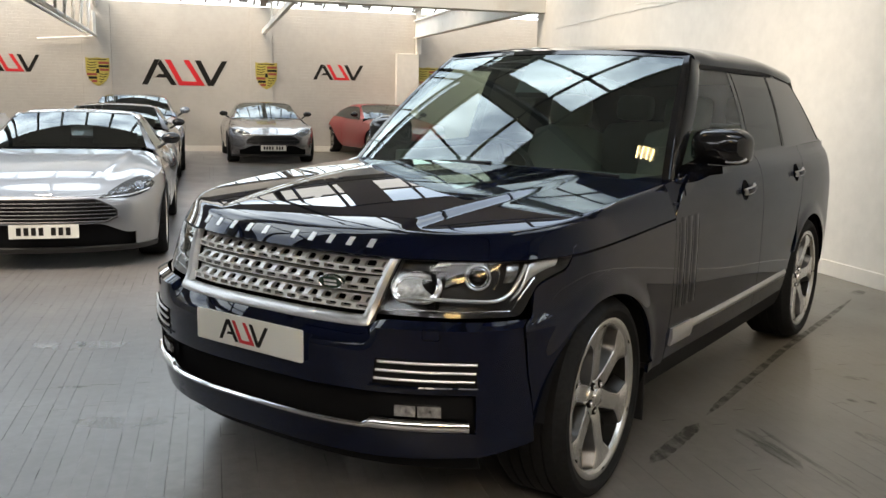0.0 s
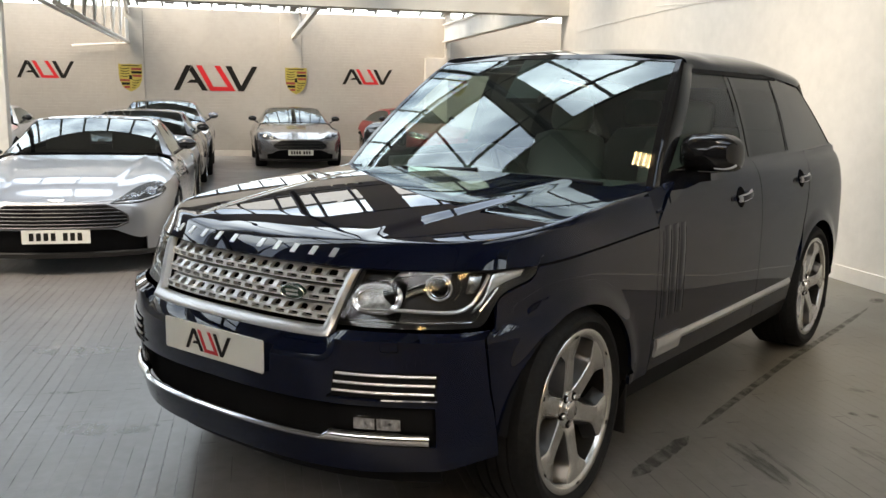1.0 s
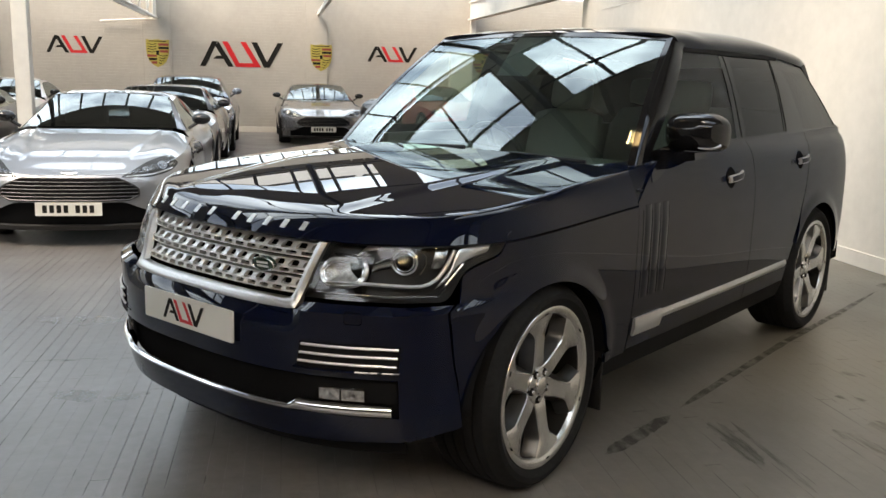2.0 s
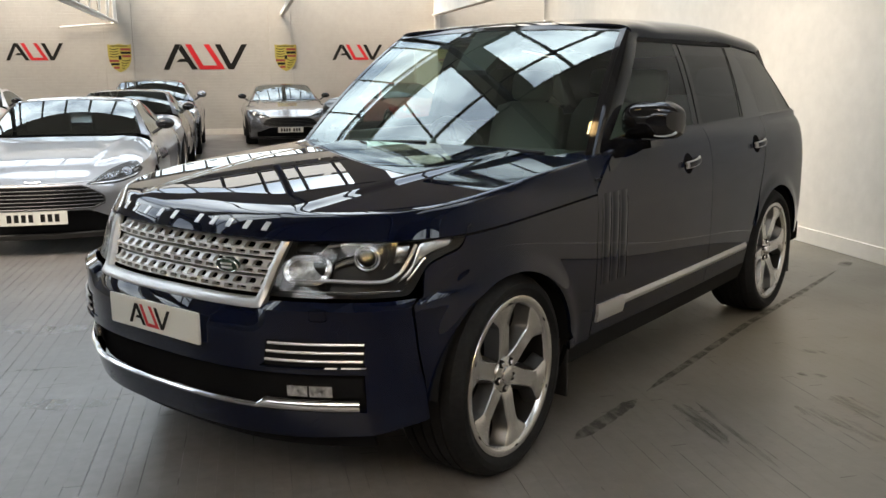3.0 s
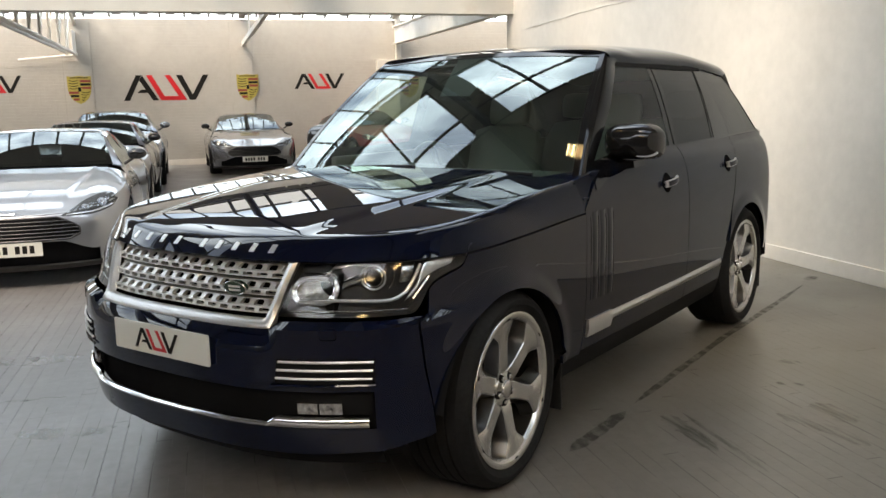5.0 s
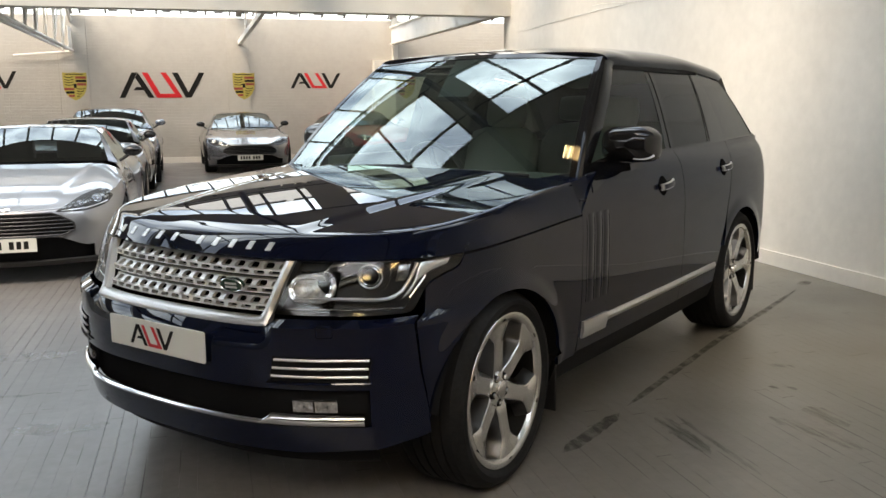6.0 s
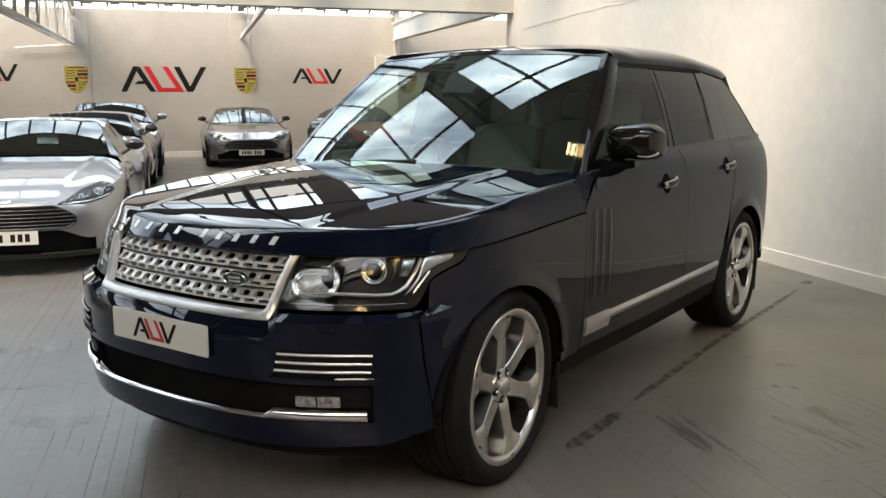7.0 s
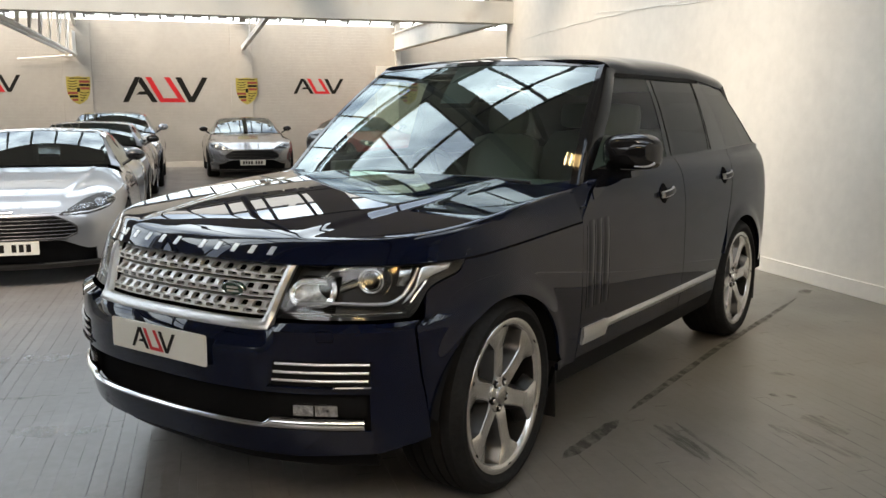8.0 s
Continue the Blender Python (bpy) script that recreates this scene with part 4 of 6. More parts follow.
# ---- bumper vents, fog lamps ----
REFL_DIM = mat("fog_reflector_metal", (0.36, 0.36, 0.36), 0.25, 0.8, vary=0.7, scale=55)
for sg in (1, -1):
    def vent(u, v, o):
        x = mix(mix(0.50, 0.51, v), mix(0.812, 0.824, v), u)
        return gskin(sg * x, mix(0.558, 0.642, v), o)
    part("bumper_vent", grid(lambda u, v: vent(u, v, 0.0015), lin(0, 1, 14), lin(0, 1, 5)), VOID, hero)
    for z in (0.578, 0.606, 0.634):
        bm = bmesh.new()
        add_tube(bm, [gskin(sg * mix(0.506 + (z - 0.578) * 0.2, 0.808 + (z - 0.578) * 0.15, t), z, 0.006) for t in lin(0, 1, 16)], 0.0045, 6)
        part("vent_bar", bm, BRIGHT, hero)
    bm = bmesh.new()
    add_tube(bm, [gskin(sg * mix(0.488, 0.82, t), 0.553 + 0.002 * t, 0.007) for t in lin(0, 1, 14)], 0.005, 6)
    part("vent_lip", bm, NAVY, hero)
    bm = bmesh.new()
    add_tube(bm, [gskin(sg * px, pz, 0.0005) for px, pz in rounded(0.645, 0.692, 0.708, 0.746, 0.008, 3)], 0.0016, 5, closed=True)
    part("washer_cover_joint", bm, VOID, hero)
    for x0, x1 in ((0.562, 0.624), (0.630, 0.695)):
        bm = bmesh.new()
        add_grid(bm, lambda u, v: gskin(sg * mix(x0, x1, u), mix(0.450, 0.487, v), -0.006), lin(0, 1, 5), (0, 1))
        lamp = part("fog_lamp", bm, REFL_DIM, hero, "small clear fog lamp", solid=0.02)
        bm = bmesh.new()
        add_turned(bm, [(0.0005, 0.006), (0.008, 0.004), (0.012, 0.0)], Matrix.Translation(gskin(sg * (x0 + x1) / 2, 0.47, -0.012)) @ Matrix.Rotation(radians(90), 4, "Z") @ Matrix.Rotation(radians(180), 4, "Z"), 14)
        part("fog_reflector", bm, LAMP_GLASS, lamp)
    part("fog_recess", grid(lambda u, v: gskin(sg * mix(0.50, 0.80, u), mix(0.442, 0.522, v), -0.022), lin(0, 1, 10), (0, 1)), VOID, hero)

# ---- headlamps ----
S_TIP = s_at(-0.222, 0.93)
DRL = mat("clear_light_guide", (0.62, 0.63, 0.64), 0.22, 0.5, coat=0.5, vary=0.1, scale=30)
LAMP_BOWL = mat("dark_lamp_bowl", (0.20, 0.20, 0.20), 0.2, 0.9, vary=0.3, scale=40)
LAMP_BLACK = mat("lamp_housing", (0.022, 0.022, 0.023), 0.4, spec=0.25, vary=0.3, scale=30)
REFL = mat("lamp_reflector", (0.72, 0.73, 0.74), 0.2, 0.7, vary=0.25, scale=60)
RIBBED = mat("ribbed_lens", (0.40, 0.40, 0.385), 0.3, 0.5, vary=0.5, scale=45, bump=0.002, bump_scale=90)


def lamp_pt(sg, s, z, out):
    p = skin(s, z, out)
    return (sg * p[0], p[1], p[2])


for sg in (1, -1):
    def lens(u, v, out, inset=0.0, sg=sg):
        s0 = mix(s_of_x(0.47), s_of_x(0.508), v)
        s = mix(s0 + inset, S_TIP - inset, u ** 0.85)
        lo, hi = LAMP_LOW(s) + 0.005 + inset * 0.1, SHUT(s) - 0.006 - inset * 0.1
        return lamp_pt(sg, s, mix(lo, max(hi, lo + 0.002), v), out)
    us = lin(0, 1, 40)
    house = part("headlamp", grid(lambda u, v: lens(u, v, -0.055), us, lin(0, 1, 8)), LAMP_BLACK, hero, "clear headlamp with dark housing and two round lenses")
    bm = bmesh.new()
    for v in (0.0, 1.0):
        add_grid(bm, lambda u, w: lens(u, v, mix(-0.055, -0.001, w)), us, (0, 1))
    for u in (0.0, 1.0):
        add_grid(bm, lambda v, w: lens(u, v, mix(-0.055, -0.001, w)), lin(0, 1, 6), (0, 1))
    part("lamp_side", bm, LAMP_BLACK, house)
    part("lamp_lens", grid(lambda u, v: lens(u, v, 0.0), us, lin(0, 1, 8)), LAMP_GLASS, house)
    def inner(pts, r, name, material, label="", sg=sg, out=-0.022, **k):
        """A round bar inside the lamp along (place, height) pairs."""
        bm = bmesh.new()
        add_tube(bm, [lamp_pt(sg, a_, z_, out) for a_, z_ in pts], r, 6, **k)
        return part(name, bm, material, house, label)

    def sheet(lower, upper, name, material, out=-0.03, lift=0.0, n=16, sg=sg):
        """A curved plate inside the lamp between two lines of (place, height) pairs."""
        lo_s, lo_z = [smooth_keys(list(zip(lin(0, 1, len(lower)), [p[i] for p in lower]))) for i in (0, 1)]
        hi_s, hi_z = [smooth_keys(list(zip(lin(0, 1, len(upper)), [p[i] for p in upper]))) for i in (0, 1)]
        return part(name, grid(lambda u, v: lamp_pt(sg, mix(lo_s(u), hi_s(u), v), mix(lo_z(u), hi_z(u), v), out + lift * math.sin(math.pi * v)), lin(0, 1, n), lin(0, 1, 5)), material, house)
    # oblong daytime lamp with a clear ring round a ribbed bowl
    drl = [(-1.2395 + (px - 0.59) * 1.42, pz) for px, pz in rounded(0.524, 0.656, 0.809, 0.889, 0.039, 7)]
    inner(drl, 0.0085, "lamp_ring", REFL, "clear lamp ring", closed=True)
    inner([(-1.2395 + (a_ + 1.2395) * 0.86, 0.849 + (z_ - 0.849) * 0.80) for a_, z_ in drl], 0.003, "lamp_inner_ring", CHROME, closed=True, out=-0.019)

    def bowl(u, v, sg=sg):
        px = mix(-0.082, 0.082, u)
        h = 0.035 * math.sqrt(max(0.0, 1 - (max(0.0, abs(px) - 0.038) / 0.0445) ** 2))
        return lamp_pt(sg, -1.2395 + px, 0.849 + h * (2 * v - 1), -0.030 - 0.012 * math.sin(math.pi * u) * math.sin(math.pi * v))
    part("lamp_bowl", grid(bowl, lin(0, 1, 24), lin(0, 1, 10)), RIBBED, house, "ribbed pale lens")
    # round projector in a double ring
    c = Vector(lamp_pt(sg, -1.018, 0.890, -0.028))
    face = Matrix.Translation(c) @ Matrix.Rotation(radians(-90 + sg * 34), 4, "Z")
    for rr, r0, mt, nm in ((0.040, 0.0042, REFL, "projector_ring"), (0.031, 0.0022, CHROME, "projector_inner_ring")):
        bm = bmesh.new()
        add_tube(bm, [face @ Vector((0.004, rr * math.cos(a), rr * math.sin(a))) for a in [2 * math.pi * k / 36 for k in range(36)]], r0, 6, closed=True)
        part(nm, bm, mt, house)
    bm = bmesh.new()
    add_turned(bm, [(0.0005, 0.014), (0.012, 0.011), (0.022, 0.004), (0.029, -0.006), (0.038, -0.012)], face, 28)
    part("projector_lens", bm, PIANO, house)
    # bright bridge between the lamps, reflector above, arc and block behind the projector
    sheet([(-1.13, 0.846), (-1.10, 0.860), (-1.065, 0.868)], [(-1.13, 0.880), (-1.10, 0.892), (-1.065, 0.900)], "lamp_bridge", CHROME, -0.040, 0.012)
    sheet([(-1.21, 0.894), (-1.185, 0.914), (-1.13, 0.922)], [(-1.195, 0.905), (-1.172, 0.934), (-1.12, 0.938)], "lamp_bracket", SILVER, -0.034, 0.006)
    sheet([(-1.13, 0.928), (-1.07, 0.930), (-1.01, 0.931)], [(-1.13, 0.938), (-1.07, 0.939), (-1.01, 0.938)], "lamp_visor", REFL, -0.020)
    inner([(-0.935, 0.925), (-0.90, 0.908), (-0.89, 0.890), (-0.895, 0.868), (-0.91, 0.854)], 0.0022, "lamp_arc", CHROME)
    sheet([(-0.845, 0.868), (-0.80, 0.868), (-0.765, 0.872)], [(-0.845, 0.930), (-0.80, 0.932), (-0.76, 0.930)], "lamp_reflector", REFL_DIM, -0.036, 0.006)
    # light guide under the lamps that turns up to the brow, and the fine line below it
    inner([(-1.30, 0.818), (-1.14, 0.820), (-1.05, 0.818), (-0.96, 0.816), (-0.887, 0.817), (-0.84, 0.825), (-0.796, 0.841), (-0.77, 0.866), (-0.745, 0.900), (-0.732, 0.928)], 0.0062, "light_guide", DRL, "clear light guide", out=-0.014)
    inner([(-1.33, 0.784), (-1.05, 0.784), (-0.78, 0.784)], 0.0028, "lower_line", CHROME, out=-0.010)
    sheet([(-0.80, 0.806), (-0.735, 0.832), (-0.685, 0.876), (-0.60, 0.902), (-0.51, 0.914)], [(-0.775, 0.826), (-0.725, 0.866), (-0.70, 0.926), (-0.61, 0.936), (-0.50, 0.942)], "lamp_brow", DRL, -0.020, 0.004, 24)
    for k in range(7):
        t = k / 6
        a_, z_ = mix(-0.745, -0.672, t), mix(0.822, 0.880, t)
        inner([(a_, z_ - 0.006), (a_ + 0.014, z_ + 0.004)], 0.0035, "brow_tooth", REFL, out=-0.012)

# ---- doors: handles, side strips, gills, mirrors ----
for sg in (1, -1):
    def on(y, z, out, sg=sg):
        p = skin(s_of_y(y), z, out)
        return (sg * p[0], p[1], p[2])
    for y0, y1, z, zz in ((1.46, 1.645, 1.034, 1.050), (2.455, 2.65, 1.064, 1.076)):
        yc = mix(y0, y1, 0.42)
        bm = bmesh.new()
        bm.faces.new([bm.verts.new(on(yc + 0.046 * math.cos(a) * (1 + 0.25 * math.cos(2 * a)), z + 0.004 + 0.050 * math.sin(a), 0.0025)) for a in [2 * math.pi * k / 24 for k in range(24)]])
        part("handle_recess", bm, VOID, hero)

        def grip(u, v, tall, more, y0=y0, y1=y1, z=z, zz=zz):
            away = 0.010 + 0.026 * math.sin(math.pi * clamp(0.12 + 0.80 * u)) ** 0.6
            return on(mix(y0 + 0.015, y1 + 0.01, u), mix(z, zz, u) + (tall + 0.004 * u) * (v - 0.5), away + more - 0.006 * (2 * v - 1) ** 2)
        handle = part("door_handle", grid(lambda u, v: grip(u, v, 0.034, 0), lin(0, 1, 14), lin(0, 1, 6)), SILVER, hero, "dark door handle with silver edge", solid=0.010)
        part("handle_grip", grid(lambda u, v: grip(mix(0.07, 0.94, u), mix(0.16, 0.84, v), 0.034, 0.0035), lin(0, 1, 14), lin(0, 1, 6)), NAVY, handle)
    part("side_strip", grid(lambda u, v: on(mix(0.88, 2.42, u), mix(0.472, 0.512, v), 0.012 - 0.008 * abs(2 * v - 1)), lin(0, 1, 24), lin(0, 1, 5)), SILVER, hero, "satin silver strip along the doors", solid=0.012)
    part("side_strip_end", grid(lambda u, v: on(mix(0.64, 0.88, u), mix(0.440, 0.518, v), 0.016 - 0.006 * abs(2 * v - 1)), lin(0, 1, 8), lin(0, 1, 5)), SILVER, hero, solid=0.014)
    for k in range(4):
        y = 0.665 + 0.075 * k
        part("door_gill", grid(lambda u, v: on(y + 0.007 * (u - 0.5), mix(0.60, 0.965, v), 0.0015), (0, 1), lin(0, 1, 10)), PIANO, hero)
        bm = bmesh.new()
        add_grid(bm, lambda u, v: on(y + 0.012 + 0.055 * u, mix(0.60, 0.985, v), 0.004 * math.sin(math.pi * u) ** 0.7 * math.sin(math.pi * clamp(v, 0.02, 0.98)) ** 0.2), lin(0, 1, 6), lin(0, 1, 12))
        part("gill_fin", bm, NAVY, hero) if k < 3 else bm.free()
    # mirror
    bm = bmesh.new()

    def shell(u, v):
        a, b = u * 2 * math.pi, (v - 0.5) * math.pi
        cx, cz, cy = math.cos(a), math.sin(a), math.sin(b)
        k = math.cos(b) ** 0.45
        sx = math.copysign(abs(cx) ** 0.5, cx)
        sz = math.copysign(abs(cz) ** (0.62 if cz > 0 else 0.5), cz)
        y = cy * (0.14 if cy < 0 else 0.035)
        x = 0.948 + 0.131 * sx * k
        z = 1.262 + (0.088 if cz > 0 else 0.080) * sz * k - 0.02 * step(1.0, 1.09, x) * max(0, cz)
        return (sg * x, 1.135 + y + 0.35 * (x - 0.988) * 0.3, z)
    add_grid(bm, shell, lin(0, 1, 33), lin(0.0, 1, 15))
    bmesh.ops.remove_doubles(bm, verts=bm.verts, dist=1e-4)
    mirror = part("door_mirror", bm, PIANO, hero, "gloss black door mirror with clear indicator strip", sharp=60)
    bm = bmesh.new()
    add_tube(bm, [shell(mix(0.79, 0.945, t), mix(0.16, 0.34, t)) for t in lin(0, 1, 10)], lambda t: 0.003 + 0.004 * t, 6)
    part("indicator", bm, DRL, mirror)
    bm = bmesh.new()
    add_grid(bm, lambda u, v: (sg * mix(0.86, 1.0, u), mix(0.97, 1.10, v), 1.165 + 0.03 * u + 0.03 * math.sin(math.pi * v) * (1 - u) - 0.01), lin(0, 1, 5), lin(0, 1, 5))
    part("mirror_arm", bm, PIANO, mirror, solid=0.03)
    bm = bmesh.new()
    add_grid(bm, lambda u, v: (sg * (house_x(mix(0.84, 1.04, u), 1.2) + 0.006), mix(0.84, 1.04, u), mix(1.13, 1.185 + 0.03 * u, v)), lin(0, 1, 4), lin(0, 1, 4))
    part("mirror_sail", bm, PIANO, mirror)
    part("mirror_base", grid(lambda u, v: on(mix(0.745, 1.0, u), mix(DOOR_TOP(mix(0.745, 1.0, u)) - 0.055 * math.sin(math.pi * clamp(u * 0.8 + 0.2)), DOOR_TOP(mix(0.745, 1.0, u)) + 0.003, v), 0.003), lin(0, 1, 12), lin(0, 1, 6)), PIANO, mirror)
    # mud flaps
    part("mud_flap", box(sg * 0.80 - 0.11, sg * 0.80 + 0.11, 0.452, 0.462, 0.16, 0.42), BLACK, hero, smooth=False, bevel=0.004)
    part("mud_flap", box(sg * 0.80 - 0.11, sg * 0.80 + 0.11, HUB_R + 0.45, HUB_R + 0.462, 0.16, 0.5), BLACK, hero, smooth=False, bevel=0.004)

# ---- inside the car ----
def dash(u, v):
    prof_y = (0.78, 0.95, 1.20, 1.30, 1.30)
    prof_z = (1.10, 1.13, 1.10, 1.02, 0.70)
    t = v * 4
    i = min(3, int(t))
    return (u * 0.74, mix(prof_y[i], prof_y[i + 1], t - i), mix(prof_z[i], prof_z[i + 1], t - i) + 0.03 * math.exp(-((u + 0.5) / 0.25) ** 2) * (1 if 0 < i < 3 else 0))


part("dashboard", grid(dash, lin(-1, 1, 20), lin(0, 1, 17)), LEATHER_D, hero, "dark leather dashboard", solid=0.02)
bm = bmesh.new()
wm = pose(-0.38, 1.42, 1.06, -65, 0, 0)
add_tube(bm, [wm @ Vector((0.185 * math.cos(a), 0.185 * math.sin(a), 0)) for a in [2 * math.pi * k / 36 for k in range(36)]], 0.016, 8, closed=True)
wheel_s = part("steering_wheel", bm, LEATHER_D, hero)
bm = bmesh.new()
add_box(bm, -0.06, 0.06, -0.05, 0.05, -0.03, 0.02, wm)
add_box(bm, -0.175, 0.175, -0.018, 0.018, -0.015, 0.008, wm)
add_box(bm, -0.018, 0.018, -0.175, 0, -0.015, 0.008, wm)
part("steering_hub", bm, LEATHER_D, wheel_s, bevel=0.008)
part("steering_column", tube([wm @ Vector((0, 0, -0.02)), wm @ Vector((0, 0, -0.3))], 0.04, 10), LEATHER_D, wheel_s)


def cushion(name, x, y, z, w, d, h, tilt, material, parent=None):
    bm = bmesh.new()
    add_box(bm, -w / 2, w / 2, -d / 2, d / 2, 0, h)
    bmesh.ops.subdivide_edges(bm, edges=bm.edges, cuts=3, use_grid_fill=True)
    for v in bm.verts:
        c = Vector((0, 0, h / 2))
        q = Vector(((v.co.x) / (w / 2), v.co.y / (d / 2), (v.co.z - h / 2) / (h / 2)))
        f = 1 - 0.10 * (q.x ** 4 * q.z ** 4 + q.x ** 4 * q.y ** 4 + q.y ** 4 * q.z ** 4)
        v.co = c + (v.co - c) * f
    bmesh.ops.transform(bm, matrix=pose(x, y, z, tilt, 0, 0), verts=bm.verts)
    return part(name, bm, material, parent or hero, sharp=60)


for x in (-0.38, 0.38):
    seat = cushion("front_seat", x, 1.72, 0.62, 0.52, 0.52, 0.16, 4, LEATHER_L)
    cushion("seat_back", x, 2.02, 0.70, 0.50, 0.14, 0.62, -16, LEATHER_L, seat)
    cushion("headrest", x, 2.19, 1.30, 0.27, 0.10, 0.19, -10, LEATHER_L, seat)
seat = cushion("rear_seat", 0, 2.75, 0.66, 1.3, 0.5, 0.16, 4, LEATHER_L)
cushion("seat_back", 0, 3.06, 0.74, 1.3, 0.14, 0.6, -18, LEATHER_L, seat)
for x in (-0.4, 0.4):
    cushion("headrest", x, 3.24, 1.32, 0.27, 0.10, 0.18, -10, LEATHER_L, seat)
part("inner_door", box(-0.80, -0.76, 0.95, 3.4, 0.5, 1.17), LEATHER_L, hero, smooth=False, bevel=0.01)
part("inner_door", box(0.76, 0.80, 0.95, 3.4, 0.5, 1.17), LEATHER_L, hero, smooth=False, bevel=0.01)
part("headlining", grid(lambda u, v: (u * (XROOF(mix(1.40, 3.55, v)) - 0.03), mix(1.40, 3.55, v), ZROOF(mix(1.40, 3.55, v)) - 0.055 - 0.035 * u * u), lin(-1, 1, 6), lin(0, 1, 10)), LEATHER_L, hero)
part("boot_trim", box(-0.78, 0.78, 3.42, 3.47, 0.45, 1.2), VOID, hero, smooth=False)
bm = bmesh.new()
add_box(bm, -0.12, 0.12, -0.012, 0.012, -0.035, 0.035, pose(0.0, 1.33, 1.53, 10, 0, 0))
part("rear_view_mirror", bm, PIANO, hero, bevel=0.01)
part("sensor_shroud", grid(lambda u, v: tuple(Vector(screen((u - 0.5) * mix(0.24, 0.44, v), mix(0.60, 0.985, v))) + Vector((0, 0.012, -0.012))), lin(0, 1, 8), lin(0, 1, 10)), BLACK, hero, "black shroud behind the glass", solid=0.03)
# windscreen's black border
for fn in (lambda u, v: screen(mix(-1, 1, u), 0.035 * v), lambda u, v: screen(mix(-1, 1, u), 1 - 0.045 * v),
           lambda u, v: screen(-1 + 0.035 * v, u), lambda u, v: screen(1 - 0.035 * v, u)):
    part("windscreen_seal", grid(lambda u, v: tuple(Vector(fn(u, v)) + Vector((0, -0.002, 0.002))), lin(0, 1, 20), (0, 1)), PIANO, hero)
for x0, x1, z0 in ((-0.62, 0.02, 0.0), (0.05, 0.66, 0.0)):
    bm = bmesh.new()
    a, b = Vector(screen(x0 / 0.87, 0.012)), Vector(screen(x1 / 0.87, 0.035))
    add_tube(bm, [a.lerp(b, t) + Vector((0, -0.012, 0.012 + 0.006 * math.sin(math.pi * t))) for t in lin(0, 1, 8)], 0.008, 6)
    part("wiper", bm, BLACK, hero)

# ---- low sports coupes ----
SILVER_PAINT = mat("silver_car_paint", (0.26, 0.27, 0.29), 0.33, 0.7, coat=1.0, coat_rough=0.02, vary=0.04)
GREY_PAINT = mat("grey_car_paint", (0.27, 0.272, 0.28), 0.27, 0.75, coat=1.0, coat_rough=0.02, vary=0.04)
RED_PAINT = mat("red_car_paint", (0.24, 0.008, 0.012), 0.3, 0.2, coat=1.0, coat_rough=0.02, vary=0.04)
WHITE_PAINT = mat("white_car_paint", (0.75, 0.74, 0.72), 0.3, 0.0, coat=1.0, coat_rough=0.02, vary=0.03)
BLACK_PAINT = mat("black_car_paint", (0.008, 0.008, 0.012), 0.3, 0.1, coat=1.0, coat_rough=0.02, vary=0.05)
BLUE_SILVER = mat("pale_blue_silver_paint", (0.38, 0.40, 0.45), 0.27, 0.75, coat=1.0, coat_rough=0.02, vary=0.04)
for paint_ in (SILVER_PAINT, GREY_PAINT, BLUE_SILVER):
    paint_.node_tree.nodes["Principled BSDF"].inputs["Coat IOR"].default_value = 1.65
CAR_GLASS = glass("coupe_glass", (0.16, 0.19, 0.18), 2.3, gloss=(0.9, 0.97, 0.98))
GRILLE_DARK = mat("dark_grille_bar", (0.06, 0.06, 0.062), 0.35, 0.8, vary=0.1)
A_Y0 = smooth_keys([(0.14, -0.75), (0.22, -0.80), (0.36, -0.825), (0.50, -0.815), (0.60, -0.775), (0.68, -0.70)])
A_W = smooth_keys([(-0.3, 0.905), (0.0, 0.918), (0.8, 0.902), (1.5, 0.895), (2.3, 0.925), (2.7, 0.932), (3.1, 0.915), (3.6, 0.82)])
A_PROF = smooth_keys([(0.14, -0.06), (0.24, -0.025), (0.42, 0.0), (0.60, 0.0), (0.72, -0.02), (0.80, -0.055), (0.90, -0.13)])
A_SHUT = smooth_keys([(-2.0, 0.600), (-1.2, 0.615), (-0.8, 0.66), (-0.4, 0.735), (0.0, 0.785), (0.6, 0.80), (0.9, 0.80)])
A_ZC = smooth_keys([(-0.8, 0.615), (-0.5, 0.72), (-0.1, 0.80), (0.4, 0.875), (0.9, 0.925)])
A_SP = smooth_keys([(-2.0, -0.35), (-1.0, -0.15), (0.0, 0.28), (0.72, 0.62)])


def a_plan(s, z):
    if s <= -1:
        x = (s + 2) * 0.60
        return (x, A_Y0(z) + 0.40 * abs(x) ** 2.5)
    xs, ys = 0.60, A_Y0(z) + 0.40 * 0.60 ** 2.5
    if s < 0:
        t = s + 1
        xe, ye = A_W(0) + A_PROF(z), 0.0
        p1, p2 = (xs + 0.16, ys + 0.10), (xe, ye - 0.40)
        a, b, c, d = (1 - t) ** 3, 3 * t * (1 - t) ** 2, 3 * t * t * (1 - t), t ** 3
        return (a * xs + b * p1[0] + c * p2[0] + d * xe, a * ys + b * p1[1] + c * p2[1] + d * ye)
    if s <= 2.9:
        return (A_W(s) + A_PROF(z), s)
    t = clamp((s - 2.9) / 0.8, 0, 0.9999)
    xe = A_W(2.9) + A_PROF(z)
    return (xe * (0.3 * (1 - t) + 0.7 * math.cos(t * math.pi / 2) ** 0.5), 2.9 + 0.65 * math.sin(t * math.pi / 2))


